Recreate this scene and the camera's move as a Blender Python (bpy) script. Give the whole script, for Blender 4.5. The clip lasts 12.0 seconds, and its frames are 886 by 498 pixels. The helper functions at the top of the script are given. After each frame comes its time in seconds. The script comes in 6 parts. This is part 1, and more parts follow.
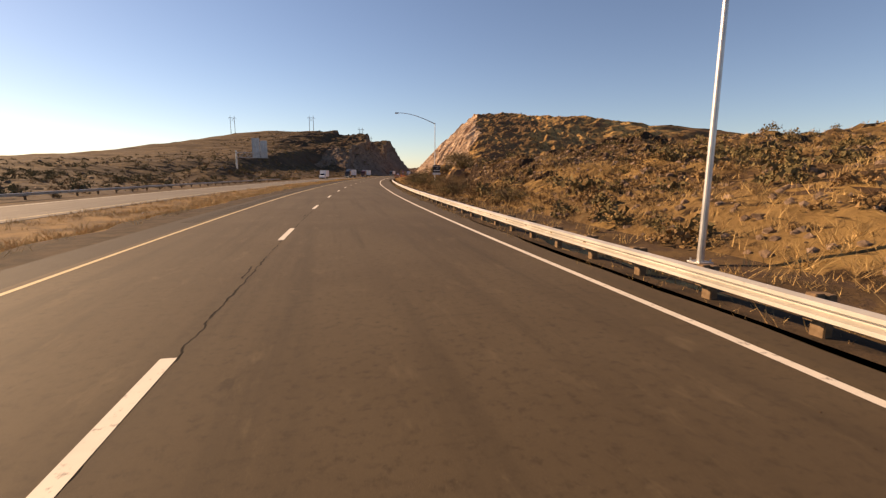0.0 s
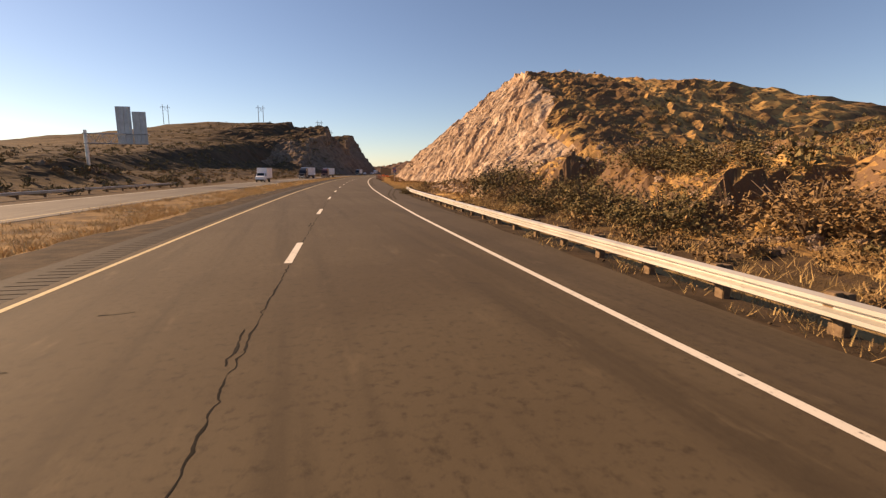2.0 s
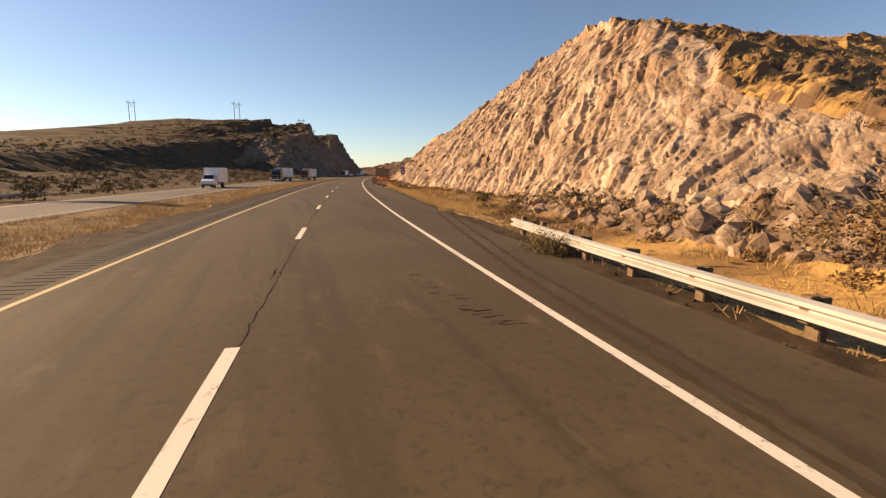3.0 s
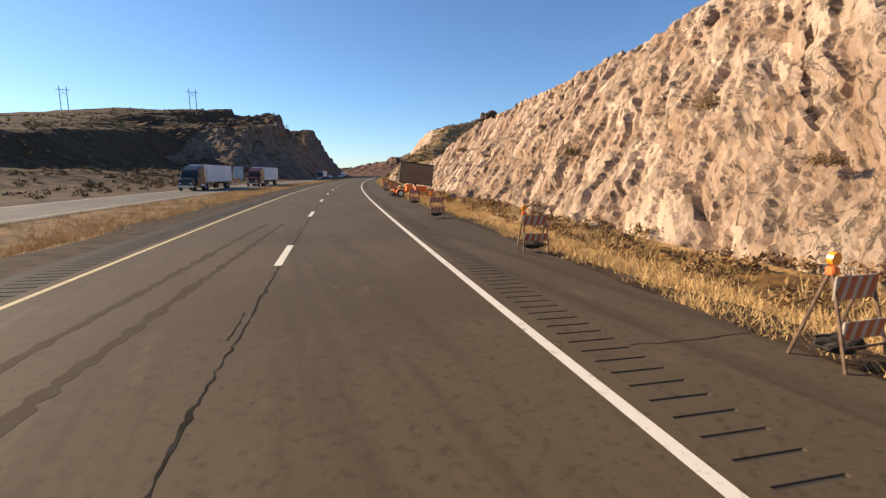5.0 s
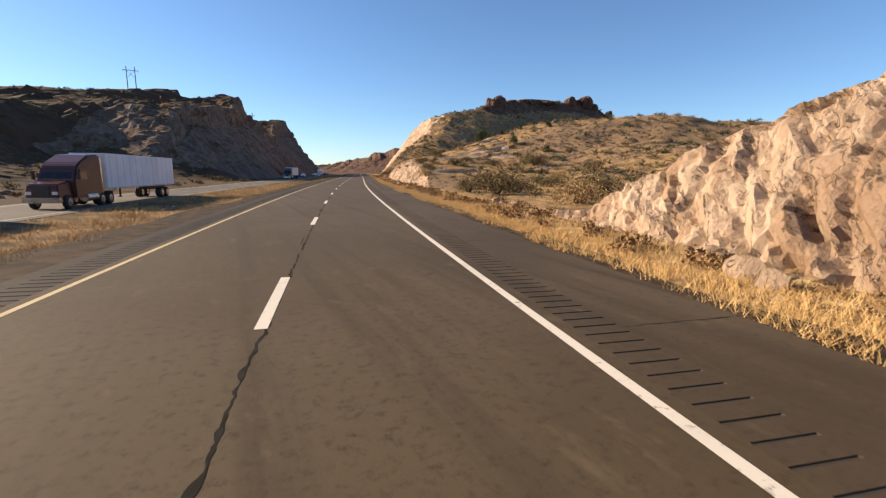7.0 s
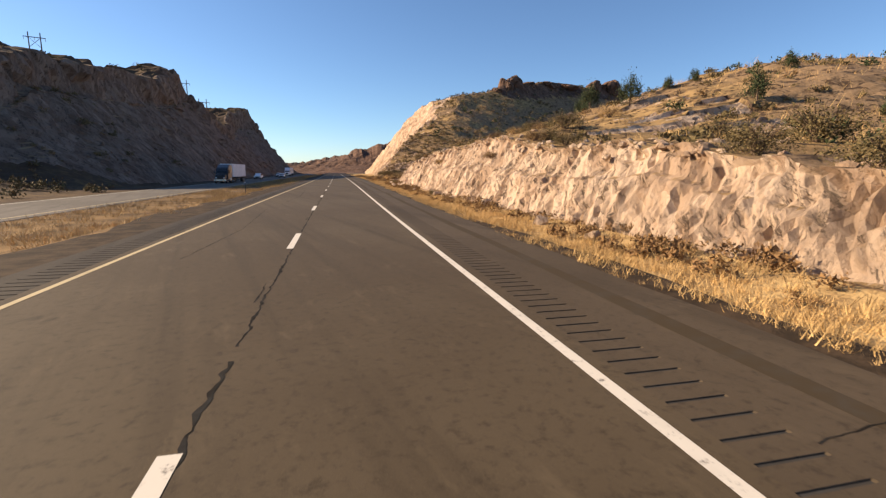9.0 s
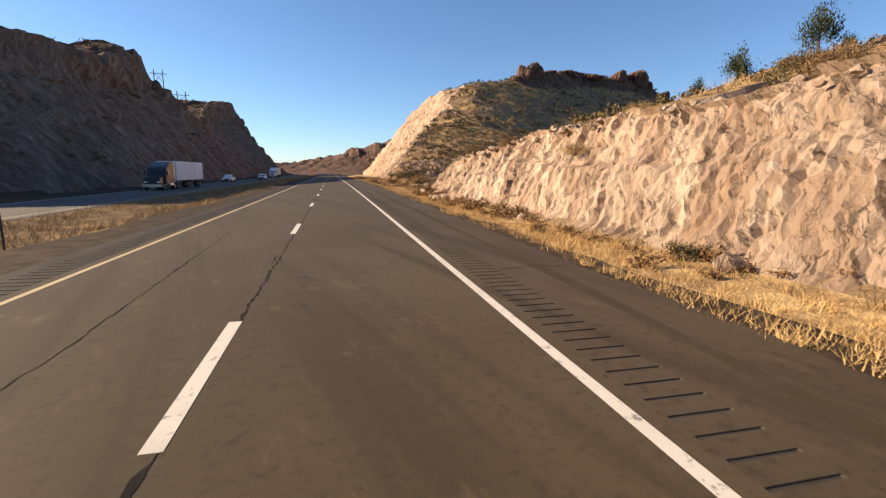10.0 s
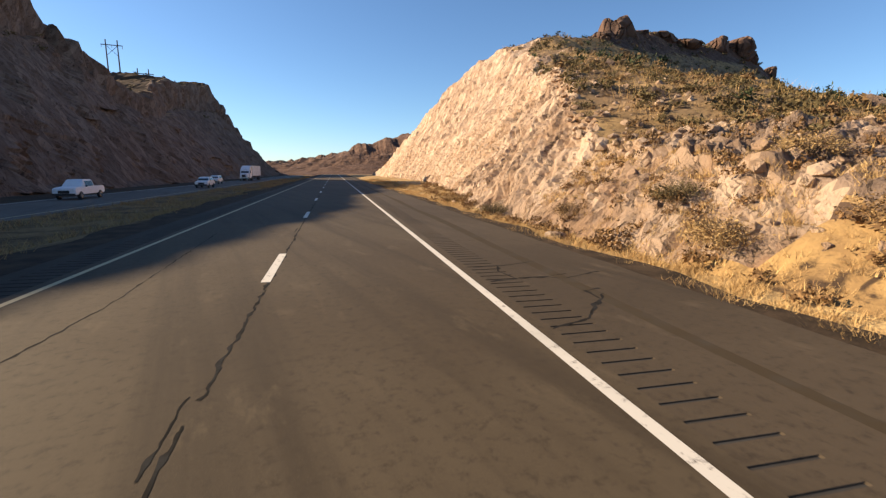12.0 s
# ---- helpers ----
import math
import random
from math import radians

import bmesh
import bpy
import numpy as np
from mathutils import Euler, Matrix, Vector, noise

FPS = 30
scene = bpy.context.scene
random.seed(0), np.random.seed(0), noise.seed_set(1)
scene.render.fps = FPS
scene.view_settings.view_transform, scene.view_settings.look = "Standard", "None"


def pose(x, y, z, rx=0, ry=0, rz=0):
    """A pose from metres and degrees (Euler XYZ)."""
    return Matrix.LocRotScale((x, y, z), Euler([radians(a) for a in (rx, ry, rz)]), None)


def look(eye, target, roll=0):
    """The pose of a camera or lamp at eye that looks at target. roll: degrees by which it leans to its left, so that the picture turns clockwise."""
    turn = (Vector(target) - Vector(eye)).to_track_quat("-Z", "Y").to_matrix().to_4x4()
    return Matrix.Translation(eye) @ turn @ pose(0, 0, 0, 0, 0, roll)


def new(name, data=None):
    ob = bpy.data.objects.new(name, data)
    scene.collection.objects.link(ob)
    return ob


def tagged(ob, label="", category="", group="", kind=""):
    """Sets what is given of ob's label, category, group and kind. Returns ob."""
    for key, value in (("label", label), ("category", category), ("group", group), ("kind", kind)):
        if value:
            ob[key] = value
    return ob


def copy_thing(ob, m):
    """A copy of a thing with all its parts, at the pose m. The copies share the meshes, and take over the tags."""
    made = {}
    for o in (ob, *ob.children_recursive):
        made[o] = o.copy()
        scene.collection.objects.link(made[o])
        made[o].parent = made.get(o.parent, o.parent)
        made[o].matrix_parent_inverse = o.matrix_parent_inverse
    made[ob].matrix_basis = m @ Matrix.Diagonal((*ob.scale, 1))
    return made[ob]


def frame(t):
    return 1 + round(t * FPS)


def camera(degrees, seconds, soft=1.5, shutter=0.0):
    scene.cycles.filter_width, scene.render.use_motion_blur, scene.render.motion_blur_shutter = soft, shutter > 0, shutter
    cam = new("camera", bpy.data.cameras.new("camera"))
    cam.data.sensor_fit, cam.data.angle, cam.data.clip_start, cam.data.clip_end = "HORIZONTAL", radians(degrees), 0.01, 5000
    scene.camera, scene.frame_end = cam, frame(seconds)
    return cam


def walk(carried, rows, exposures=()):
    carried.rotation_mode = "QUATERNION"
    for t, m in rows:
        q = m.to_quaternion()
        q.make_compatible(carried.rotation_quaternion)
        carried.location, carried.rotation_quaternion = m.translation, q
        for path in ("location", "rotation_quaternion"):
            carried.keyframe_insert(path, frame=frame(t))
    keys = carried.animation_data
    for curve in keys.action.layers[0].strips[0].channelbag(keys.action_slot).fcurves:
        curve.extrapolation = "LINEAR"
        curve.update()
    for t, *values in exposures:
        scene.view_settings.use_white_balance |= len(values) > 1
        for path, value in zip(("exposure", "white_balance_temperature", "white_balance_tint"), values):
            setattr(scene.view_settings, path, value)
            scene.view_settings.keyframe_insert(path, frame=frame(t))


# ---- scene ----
cam = camera(88.0, 12.0, 1.3, 0.015)
ROWS = [
    (0.0, 0.1, 0.0, 2.035, 80.58, -0.33, -13.23),
    (0.5, 0.14, 16.11, 2.035, 80.54, -0.33, -14.49),
    (1.0, 0.54, 32.36, 2.035, 80.49, -0.33, -15.77),
    (1.5, 1.49, 48.5, 2.035, 80.45, -0.33, -17.01),
    (2.0, 2.8, 64.65, 2.035, 80.45, -0.33, -18.12),
    (2.5, 4.41, 80.82, 2.035, 80.52, -0.33, -19.11),
    (3.0, 6.28, 96.89, 2.035, 80.62, -0.33, -20.01),
    (3.5, 8.3, 112.95, 2.035, 80.73, -0.33, -20.81),
    (4.0, 10.53, 129.02, 2.035, 80.79, -0.33, -21.54),
    (4.5, 12.96, 145.09, 2.035, 80.79, -0.33, -22.12),
    (5.0, 15.53, 161.18, 2.035, 80.76, -0.33, -22.58),
    (5.5, 18.22, 177.19, 2.035, 80.71, -0.33, -23.04),
    (6.0, 20.98, 193.23, 2.035, 80.65, -0.33, -23.61),
    (6.5, 23.95, 209.38, 2.035, 80.58, -0.33, -24.39),
    (7.0, 27.16, 225.53, 2.035, 80.49, -0.33, -25.28),
    (7.5, 30.79, 241.73, 2.035, 80.4, -0.33, -26.16),
    (8.0, 34.66, 257.92, 2.035, 80.35, -0.33, -26.9),
    (8.5, 38.73, 274.11, 2.035, 80.35, -0.33, -27.49),
    (9.0, 42.96, 290.3, 2.035, 80.39, -0.33, -27.99),
    (9.5, 47.36, 306.41, 2.035, 80.44, -0.33, -28.37),
    (10.0, 51.8, 322.56, 2.035, 80.46, -0.33, -28.62),
    (10.5, 56.29, 338.74, 2.035, 80.46, -0.33, -28.67),
    (11.0, 60.76, 355.11, 2.035, 80.45, -0.33, -28.56),
    (11.5, 65.2, 371.52, 2.035, 80.44, -0.33, -28.39),
    (12.0, 69.6, 388.0, 2.035, 80.43, -0.33, -28.25),
]
EXPOSURES = [(0.0, 0.97, 9200, 22), (2.0, 1.01, 9200, 22), (3.0, 1.07, 9000, 17), (5.0, 1.10, 6500, 8), (6.0, 1.06, 6300, 6), (7.0, 1.17, 6700, 9), (7.2, 1.17, 6700, 9), (9.0, 1.16, 6900, 10), (10.0, 1.16, 6800, 10), (12.0, 1.18, 6700, 7)]
walk(cam, [(r[0], pose(*r[1:])) for r in ROWS], EXPOSURES)

# ---------------------------------------------------------------- light
SUN_AZ, SUN_EL = radians(-53.0), radians(25.0)
world = bpy.data.worlds.new("desert_sky")
scene.world = world
world.use_nodes = True
wn = world.node_tree
sky = wn.nodes.new("ShaderNodeTexSky")
sky.sky_type = "NISHITA"
sky.sun_disc = False
sky.sun_elevation, sky.sun_rotation = SUN_EL, SUN_AZ
sky.altitude, sky.air_density, sky.dust_density, sky.ozone_density = 1200.0, 1.0, 0.5, 5.5
wn.links.new(sky.outputs["Color"], wn.nodes["Background"].inputs["Color"])
wn.nodes["Background"].inputs["Strength"].default_value = 0.078
sun = new("sun", bpy.data.lights.new("sun", "SUN"))
sun.data.energy, sun.data.angle, sun.data.color = 5.0, radians(0.55), (1.0, 0.80, 0.58)
sun.matrix_world = look((0, 0, 200), Vector((0, 0, 200)) - Vector((math.sin(SUN_AZ) * math.cos(SUN_EL), math.cos(SUN_AZ) * math.cos(SUN_EL), math.sin(SUN_EL))))

# ---------------------------------------------------------------- the road's line: s metres along it, l metres to its right
KNOT_S = [-100, 0, 25, 50, 75, 100, 125, 150, 175, 200, 225, 250, 275, 300, 325, 350, 375, 400, 1300]
KNOT_H = [-3.82, 0.51, 2.48, 4.4, 5.92, 6.85, 8.02, 8.92, 9.65, 10.6, 11.87, 13.17, 14.14, 14.88, 15.33, 15.41, 15.2, 15.03, 15.0]
LINE_S = np.arange(-100.0, 1300.0, 0.5)
LINE_H = np.radians(np.interp(LINE_S, KNOT_S, KNOT_H))
mid = (LINE_H[1:] + LINE_H[:-1]) / 2
LINE_X = np.concatenate([[0], np.cumsum(np.sin(mid) * 0.5)])
LINE_Y = np.concatenate([[0], np.cumsum(np.cos(mid) * 0.5)])
LINE_X += -1.8 - LINE_X[200]
LINE_Y += -LINE_Y[200]


def road_xy(s, l):
    h = np.interp(s, LINE_S, LINE_H)
    return np.interp(s, LINE_S, LINE_X) + l * np.cos(h), np.interp(s, LINE_S, LINE_Y) - l * np.sin(h)


def at(s, l, z=0.0):
    x, y = road_xy(s, l)
    return Vector((float(x), float(y), z))


def turn_at(s):
    """Degrees of turn about z that point +y along the road."""
    return -math.degrees(float(np.interp(s, LINE_S, LINE_H)))


# ---------------------------------------------------------------- noise on arrays
def hash3(a, b, c, k=0):
    v = np.sin(a * 127.1 + b * 311.7 + c * 74.7 + k * 53.3) * 43758.5453
    return v - np.floor(v)


def value_noise(x, y, z=0.0, k=0):
    x, y, z = np.broadcast_arrays(np.asarray(x, float), np.asarray(y, float), np.asarray(z, float))
    i, j, n = np.floor(x), np.floor(y), np.floor(z)
    u, v, w = x - i, y - j, z - n
    u, v, w = u * u * (3 - 2 * u), v * v * (3 - 2 * v), w * w * (3 - 2 * w)
    out = 0.0
    for a in (0, 1):
        for b in (0, 1):
            for c in (0, 1):
                out = out + hash3(i + a, j + b, n + c, k) * (u if a else 1 - u) * (v if b else 1 - v) * (w if c else 1 - w)
    return out * 2 - 1


def fbm(x, y, z=0.0, octaves=4, k=0):
    out, amp = 0.0, 1.0
    for o in range(octaves):
        out = out + amp * value_noise(np.asarray(x) * 2 ** o, np.asarray(y) * 2 ** o, np.asarray(z) * 2 ** o, k + o * 7)
        amp *= 0.5
    return out


def blocks(x, y, z, k=0, where=None, groove=0.0, tilt=1.4, level=1.2, saw=0.0):
    """Broken rock: each cell has a level and a tilt of its own, with open joints groove deep between; saw turns the blocks
    one way, like slabs leaning on each other. About -1 to 1; 0 outside where."""
    if where is not None:
        full = np.zeros(x.shape)
        full[where] = blocks(x[where], y[where], z[where], k, None, groove, tilt, level, saw)
        return full
    i, j, n = np.floor(x), np.floor(y), np.floor(z)
    best, second, out = np.full(x.shape, 9e9), np.full(x.shape, 9e9), np.zeros(x.shape)
    for a in (-1, 0, 1):
        for b in (-1, 0, 1):
            for c in (-1, 0, 1):
                ci, cj, cn = i + a, j + b, n + c
                dx = ci + hash3(ci, cj, cn, k) - x
                dy = cj + hash3(ci, cj, cn, k + 1) - y
                dz = cn + hash3(ci, cj, cn, k + 2) - z
                d = dx * dx + dy * dy + dz * dz
                near = d < best
                second = np.where(near, best, np.minimum(second, d))
                val = (hash3(ci, cj, cn, k + 3) - 0.5) * level + (hash3(ci, cj, cn, k + 4) - 0.5) * tilt * dx + (hash3(ci, cj, cn, k + 5) - 0.5) * tilt * dy
                if saw:
                    val = val - saw * hash3(ci, cj, cn, k + 6) ** 2 * dx
                best = np.where(near, d, best)
                out = np.where(near, val, out)
    if groove:
        out = out + groove * (1 - ramp(np.sqrt(second) - np.sqrt(best), 0.02, 0.14))
    return out


def ramp(x, a, b):
    t = np.clip((np.asarray(x, float) - a) / (b - a), 0, 1)
    return t * t * (3 - 2 * t)


# ---------------------------------------------------------------- the shape of the land
CUT_A_S = [96, 106, 116, 128, 145, 157, 168, 178, 188, 196, 206, 215, 228, 236, 240, 241.5, 243.5, 245.5, 247, 250]
CUT_A_Z = [0, 3, 8, 13.5, 19.4, 19.0, 16.8, 14.0, 12.9, 12.0, 10.9, 10.0, 8.8, 6.2, 4.3, 3.5, 2.5, 1.2, 0.4, 0]
CUT_A_BASE_S = [90, 120, 140, 165, 180, 195, 212, 230, 250, 270]
CUT_A_BASE_L = [16, 17, 15.2, 11.4, 11.6, 12.4, 12.0, 10.9, 11.4, 13]
CUT_B_S = [286, 296, 303, 309, 317, 324, 332, 341, 350, 358, 366, 373, 377, 380, 384, 390]
CUT_B_Z = [0, 1.7, 2.3, 3.0, 3.4, 3.8, 5.0, 4.6, 4.6, 4.3, 3.7, 3.5, 3.3, 1.9, 0.8, 0]
CUT_B_BASE_S = [280, 345, 370, 376, 384, 400, 415]
CUT_B_BASE_L = [11.4, 10.8, 10.9, 11.6, 13.4, 17, 20]
CUT_C_BASE_S = [395, 410, 425, 455, 480, 500, 700]
CUT_C_BASE_L = [9.3, 9.6, 10.4, 15, 19, 20, 19]
CUT_C_LEAN_S = [400, 405, 415, 425, 440, 500, 545]
CUT_C_LEAN = [0.42, 0.50, 0.85, 1.0, 1.15, 1.18, 1.45]
RIM_C_S = [396, 400, 409, 418, 427, 440, 474, 515, 527, 700]
RIM_C_Z = [0.3, 0.8, 2.2, 3.9, 7.2, 12.0, 19.8, 33.0, 35.0, 40.0]
CREST_S = [-100, 60, 100, 170, 250, 320, 375, 440, 500, 532, 541, 548, 562, 600, 640, 668, 682, 710, 760]
CREST_Z = [0, 1, 2.5, 5, 9.5, 16, 22.5, 33, 43, 48.5, 47, 38, 32, 37, 42.5, 47, 38, 14, 6]
RIM_S = [300, 380, 400, 425, 440, 474, 490, 505, 522, 524.5, 526, 530, 536, 545, 556, 572, 600, 640, 668, 676, 684, 692, 710]
RIM_Z = [13, 22, 25, 27.5, 29.5, 33, 37, 41, 43.5, 43, 34, 28, 25, 24, 25.5, 31, 37, 42.5, 46.5, 35, 18, 8, 3]


def land(s, l):
    """Height of the land, without the broken rock, at arrays s and l."""
    s, l = np.asarray(s, float), np.asarray(l, float)
    rough = fbm(s / 9, l / 9, 0, 4, 11)
    broad = fbm(s / 45, l / 45, 0, 3, 31)
    # right of the road: verge, then the hills
    verge = -0.07 - 0.16 * ramp(l, 7.0, 8.6) + 0.25 * ramp(l, 9.0, 13)
    far = np.maximum(l - 12, 0)
    edge_b = np.interp(s, [38, 61.5, 62.6, 77, 78.4, 90.5, 91.7, 104], [12.8, 15.0, 12.6, 15.8, 12.3, 15.4, 12.5, 14.5]) + 0.6 * value_noise(s / 2.6, 6.0, 0, 22) + 0.3 * value_noise(s / 0.9, l / 3.0, 0, 24)
    bank = ((2.3 + 0.8 * value_noise(s / 9.0, 1.0, 0, 23)) * ramp(l, edge_b, edge_b + 2.4) + 0.09 * np.clip(l - 15, 0, 60) + 0.5 * rough * ramp(l, 14, 18)) * ramp(s, 112, 92) * ramp(s, 38, 58)
    bank = bank + (0.30 * np.clip(l - 11.6, 0, 8) + 0.05 * np.clip(l - 18, 0, 60) + 0.4 * rough * ramp(l, 13, 18)) * ramp(s, 62, 40)
    crest_a = (21.6 + 2.5 * broad) * ramp(s, 96 + 5 * broad, 159) * ramp(l, 12, 32) * ramp(s, 300, 165) * (1 - 0.38 * ramp(l, 58, 150)) * (1 - 0.35 * ramp(l, 30, 70) * ramp(s, 150, 115))
    rim_a = np.interp(s, CUT_A_S, CUT_A_Z)
    rim_a = rim_a + ramp(rim_a, 0.5, 3) * (0.25 * value_noise(s / 2.6, l / 12.0, 0, 14) + 0.12 * value_noise(s / 0.9, l / 9.0, 0, 16))
    base_a = np.interp(s, CUT_A_BASE_S, CUT_A_BASE_L)
    face_a = np.maximum(l - base_a, 0) * 1.02
    behind_a = rim_a + np.maximum(l - base_a - rim_a / 1.02, 0) * (0.10 - 0.12 * ramp(s, 225, 265)) * ramp(l, 140, 40)
    in_a = (s > 108) & (s < 266)
    blend_a = ramp(s, 146, 176)
    hill_a = np.where(in_a, np.minimum(face_a, crest_a * (1 - blend_a) + behind_a * blend_a), np.where(s <= 108, crest_a, 0))
    rim_b = np.interp(s, CUT_B_S, CUT_B_Z)
    rim_b = rim_b + ramp(rim_b, 0.4, 1.8) * (0.30 * value_noise(s / 2.1, l / 12.0, 0, 4) + 0.16 * value_noise(s / 0.8, l / 9.0, 0, 6))
    base_b = np.interp(s, CUT_B_BASE_S, CUT_B_BASE_L)
    face_b = np.maximum(l - base_b, 0) * 1.45
    up_b = np.clip(l - 14.8, 0, 32) * 0.205 * ramp(s, 312, 345) * ramp(s, 440, 395) * ramp(l, 190, 80)
    hill_b = np.minimum(face_b, rim_b) + up_b * np.interp(l, [20, 32, 60, 82, 98], [1.15, 1.2, 1.12, 1.08, 0.8])
    gully = ramp(l, 22, 90) * 6.0 * ramp(s, 230, 290) * ramp(s, 440, 330)
    # hill with crags: front slope up to an oblique crest
    crest_s = np.interp(l, [20, 40, 93, 137, 192, 300], [500, 505, 540, 566, 578, 600])
    crest_z = np.interp(l, [20, 40, 66, 93, 137, 165, 184, 200, 216, 246, 320], [29, 35, 39.5, 46, 54, 55, 52.5, 46, 39.5, 34, 22])
    start_s = np.interp(l, [10, 30, 38, 68, 137, 192], [395, 400, 404, 422, 462, 480])
    u = np.clip((s - start_s) / (crest_s - start_s), 0, 1)
    even = np.interp(l, [40, 80], [0.96, 0.40])
    front = crest_z * (even * u + (1 - even) * u ** 2.0)
    front = front + 0.9 * ramp(l, 12, 34) * (1 - u) * ramp(l, 90, 45)
    nat_c = np.where(s < crest_s, front, crest_z * ramp(s, crest_s + 130, crest_s + 20))
    base_c = np.interp(s, CUT_C_BASE_S, CUT_C_BASE_L)
    face_c = np.maximum(l - base_c, 0) * np.interp(s, CUT_C_LEAN_S, CUT_C_LEAN)
    rim_c = np.interp(s, RIM_C_S, RIM_C_Z)
    rim_c = rim_c + ramp(rim_c, 0.8, 4) * (0.7 * value_noise(s / 4.5, 3.0, 0, 45) + 0.4 * value_noise(s / 1.4, 5.0, 0, 46))
    behind_c = rim_c + np.interp(s, [400, 430, 515], [0.14, 0.17, 0.28]) * (l - base_c - rim_c / np.interp(s, CUT_C_LEAN_S, CUT_C_LEAN))
    nat_c = np.minimum(nat_c, np.maximum(behind_c, 0) + 0.35 * rough * ramp(l, 14, 24))
    hill_c = np.where(s > 396, np.minimum(face_c, nat_c), 0)
    right = verge + np.maximum(np.maximum(bank, hill_a), np.maximum(hill_b, hill_c)) + gully * (hill_c < 3)
    wild_r = ramp(l, 16, 40)
    right = right + wild_r * (0.55 * rough + 1.1 * broad * ramp(l, 40, 90))
    # left of the road: median, the other carriageway, then the long hill and its cut
    median = -0.07 - 0.75 * ramp(l, -6.0, -10.5) + 0.10 * ramp(l, -12, -16)
    crest = np.interp(s, CREST_S, CREST_Z)
    d = -31.0 - l
    soft_rise = 0.25 * ramp(d, 0, 36) + 0.75 * ramp(d, 36, 58)
    rim = np.interp(s, RIM_S, RIM_Z)
    lean_l = np.interp(s, [415, 445, 640, 665], [0.86, 1.02, 1.05, 1.25])
    cut_rise = np.minimum(np.clip(d, 0, 99) * lean_l, 0.70 * rim) + 0.30 * rim * ramp(d - 0.70 * rim / lean_l, 1.0, 4.5) + np.maximum(crest - rim, 0) * ramp(d, 62, 70)
    k = ramp(s, 352, 398)
    rise = crest * soft_rise * (1 - k) + cut_rise * k
    mound = 4.6 * np.exp(-(((s - 148) / 16) ** 2) - (((l + 47) / 9) ** 2)) + 3.0 * np.exp(-(((s - 60) / 40) ** 2) - (((l + 70) / 18) ** 2))
    back = ramp(d, 420, 150)
    left = median + (rise * back + mound) * (d > 0) + ramp(d, 4, 30) * (0.6 * rough + 1.2 * broad * ramp(d, 30, 90))
    z = np.where(l > 0, right, left)
    # the country beyond
    ridge = ramp(s, 690, 800) * (7 + 27 * ramp(l, -45, 85) + 4 * broad + 2.5 * rough) * ramp(s, 1250, 900)
    return np.where(s > 690, np.maximum(z * ramp(s, 800, 690), ridge), z)

# ---------------------------------------------------------------- materials
def material(name, rough=0.8, metal=0.0):
    m = bpy.data.materials.new(name)
    m.use_nodes = True
    b = m.node_tree.nodes["Principled BSDF"]
    b.inputs["Roughness"].default_value, b.inputs["Metallic"].default_value = rough, metal
    return m, m.node_tree, b


def mixed(nt, fac, a, b):
    n = nt.nodes.new("ShaderNodeMix")
    n.data_type = "RGBA"
    for sock, v in ((n.inputs[0], fac), (n.inputs[6], a), (n.inputs[7], b)):
        if isinstance(v, (tuple, float, int)):
            sock.default_value = (*v, 1.0) if isinstance(v, tuple) else v
        else:
            nt.links.new(v, sock)
    return n.outputs[2]


def noise_of(nt, scale, detail=4.0, stretch=None, coords="Object", distort=0.0, rough=0.6):
    tc = nt.nodes.new("ShaderNodeTexCoord")
    out = tc.outputs[coords]
    if stretch:
        mp = nt.nodes.new("ShaderNodeMapping")
        mp.inputs["Scale"].default_value = stretch
        nt.links.new(out, mp.inputs["Vector"])
        out = mp.outputs["Vector"]
    n = nt.nodes.new("ShaderNodeTexNoise")
    n.inputs["Scale"].default_value, n.inputs["Detail"].default_value = scale, detail
    n.inputs["Distortion"].default_value, n.inputs["Roughness"].default_value = distort, rough
    nt.links.new(out, n.inputs["Vector"])
    return n.outputs["Fac"]


def steps(nt, fac, lo, hi):
    n = nt.nodes.new("ShaderNodeMapRange")
    n.interpolation_type = "SMOOTHSTEP"
    n.inputs["From Min"].default_value, n.inputs["From Max"].default_value = lo, hi
    nt.links.new(fac, n.inputs["Value"])
    return n.outputs["Result"]


def bumped(nt, bsdf, fac, strength, distance):
    n = nt.nodes.new("ShaderNodeBump")
    n.inputs["Strength"].default_value, n.inputs["Distance"].default_value = strength, distance
    nt.links.new(fac, n.inputs["Height"])
    nt.links.new(n.outputs["Normal"], bsdf.inputs["Normal"])


def worn(name, low, high, scale, rough=0.8, metal=0.0, bump=0.0, dist=0.01, fine=None, detail=5.0, lo=0.35, hi=0.65):
    """Two-tone surface with a coarse and a fine variation."""
    m, nt, b = material(name, rough, metal)
    if rough > 0.85:
        b.inputs["Specular IOR Level"].default_value = 0.12
    c = mixed(nt, steps(nt, noise_of(nt, scale, detail), lo, hi), low, high)
    f = noise_of(nt, fine or scale * 14, 3.0)
    dark = tuple(v * 0.72 for v in low)
    c = mixed(nt, steps(nt, f, 0.62, 0.8), c, dark)
    nt.links.new(c, b.inputs["Base Color"])
    if bump:
        bumped(nt, b, f, bump, dist)
    return m


def steep_mix(nt, lo, hi):
    g = nt.nodes.new("ShaderNodeNewGeometry")
    sep = nt.nodes.new("ShaderNodeSeparateXYZ")
    nt.links.new(g.outputs["True Normal"], sep.inputs["Vector"])
    return steps(nt, sep.outputs["Z"], lo, hi)


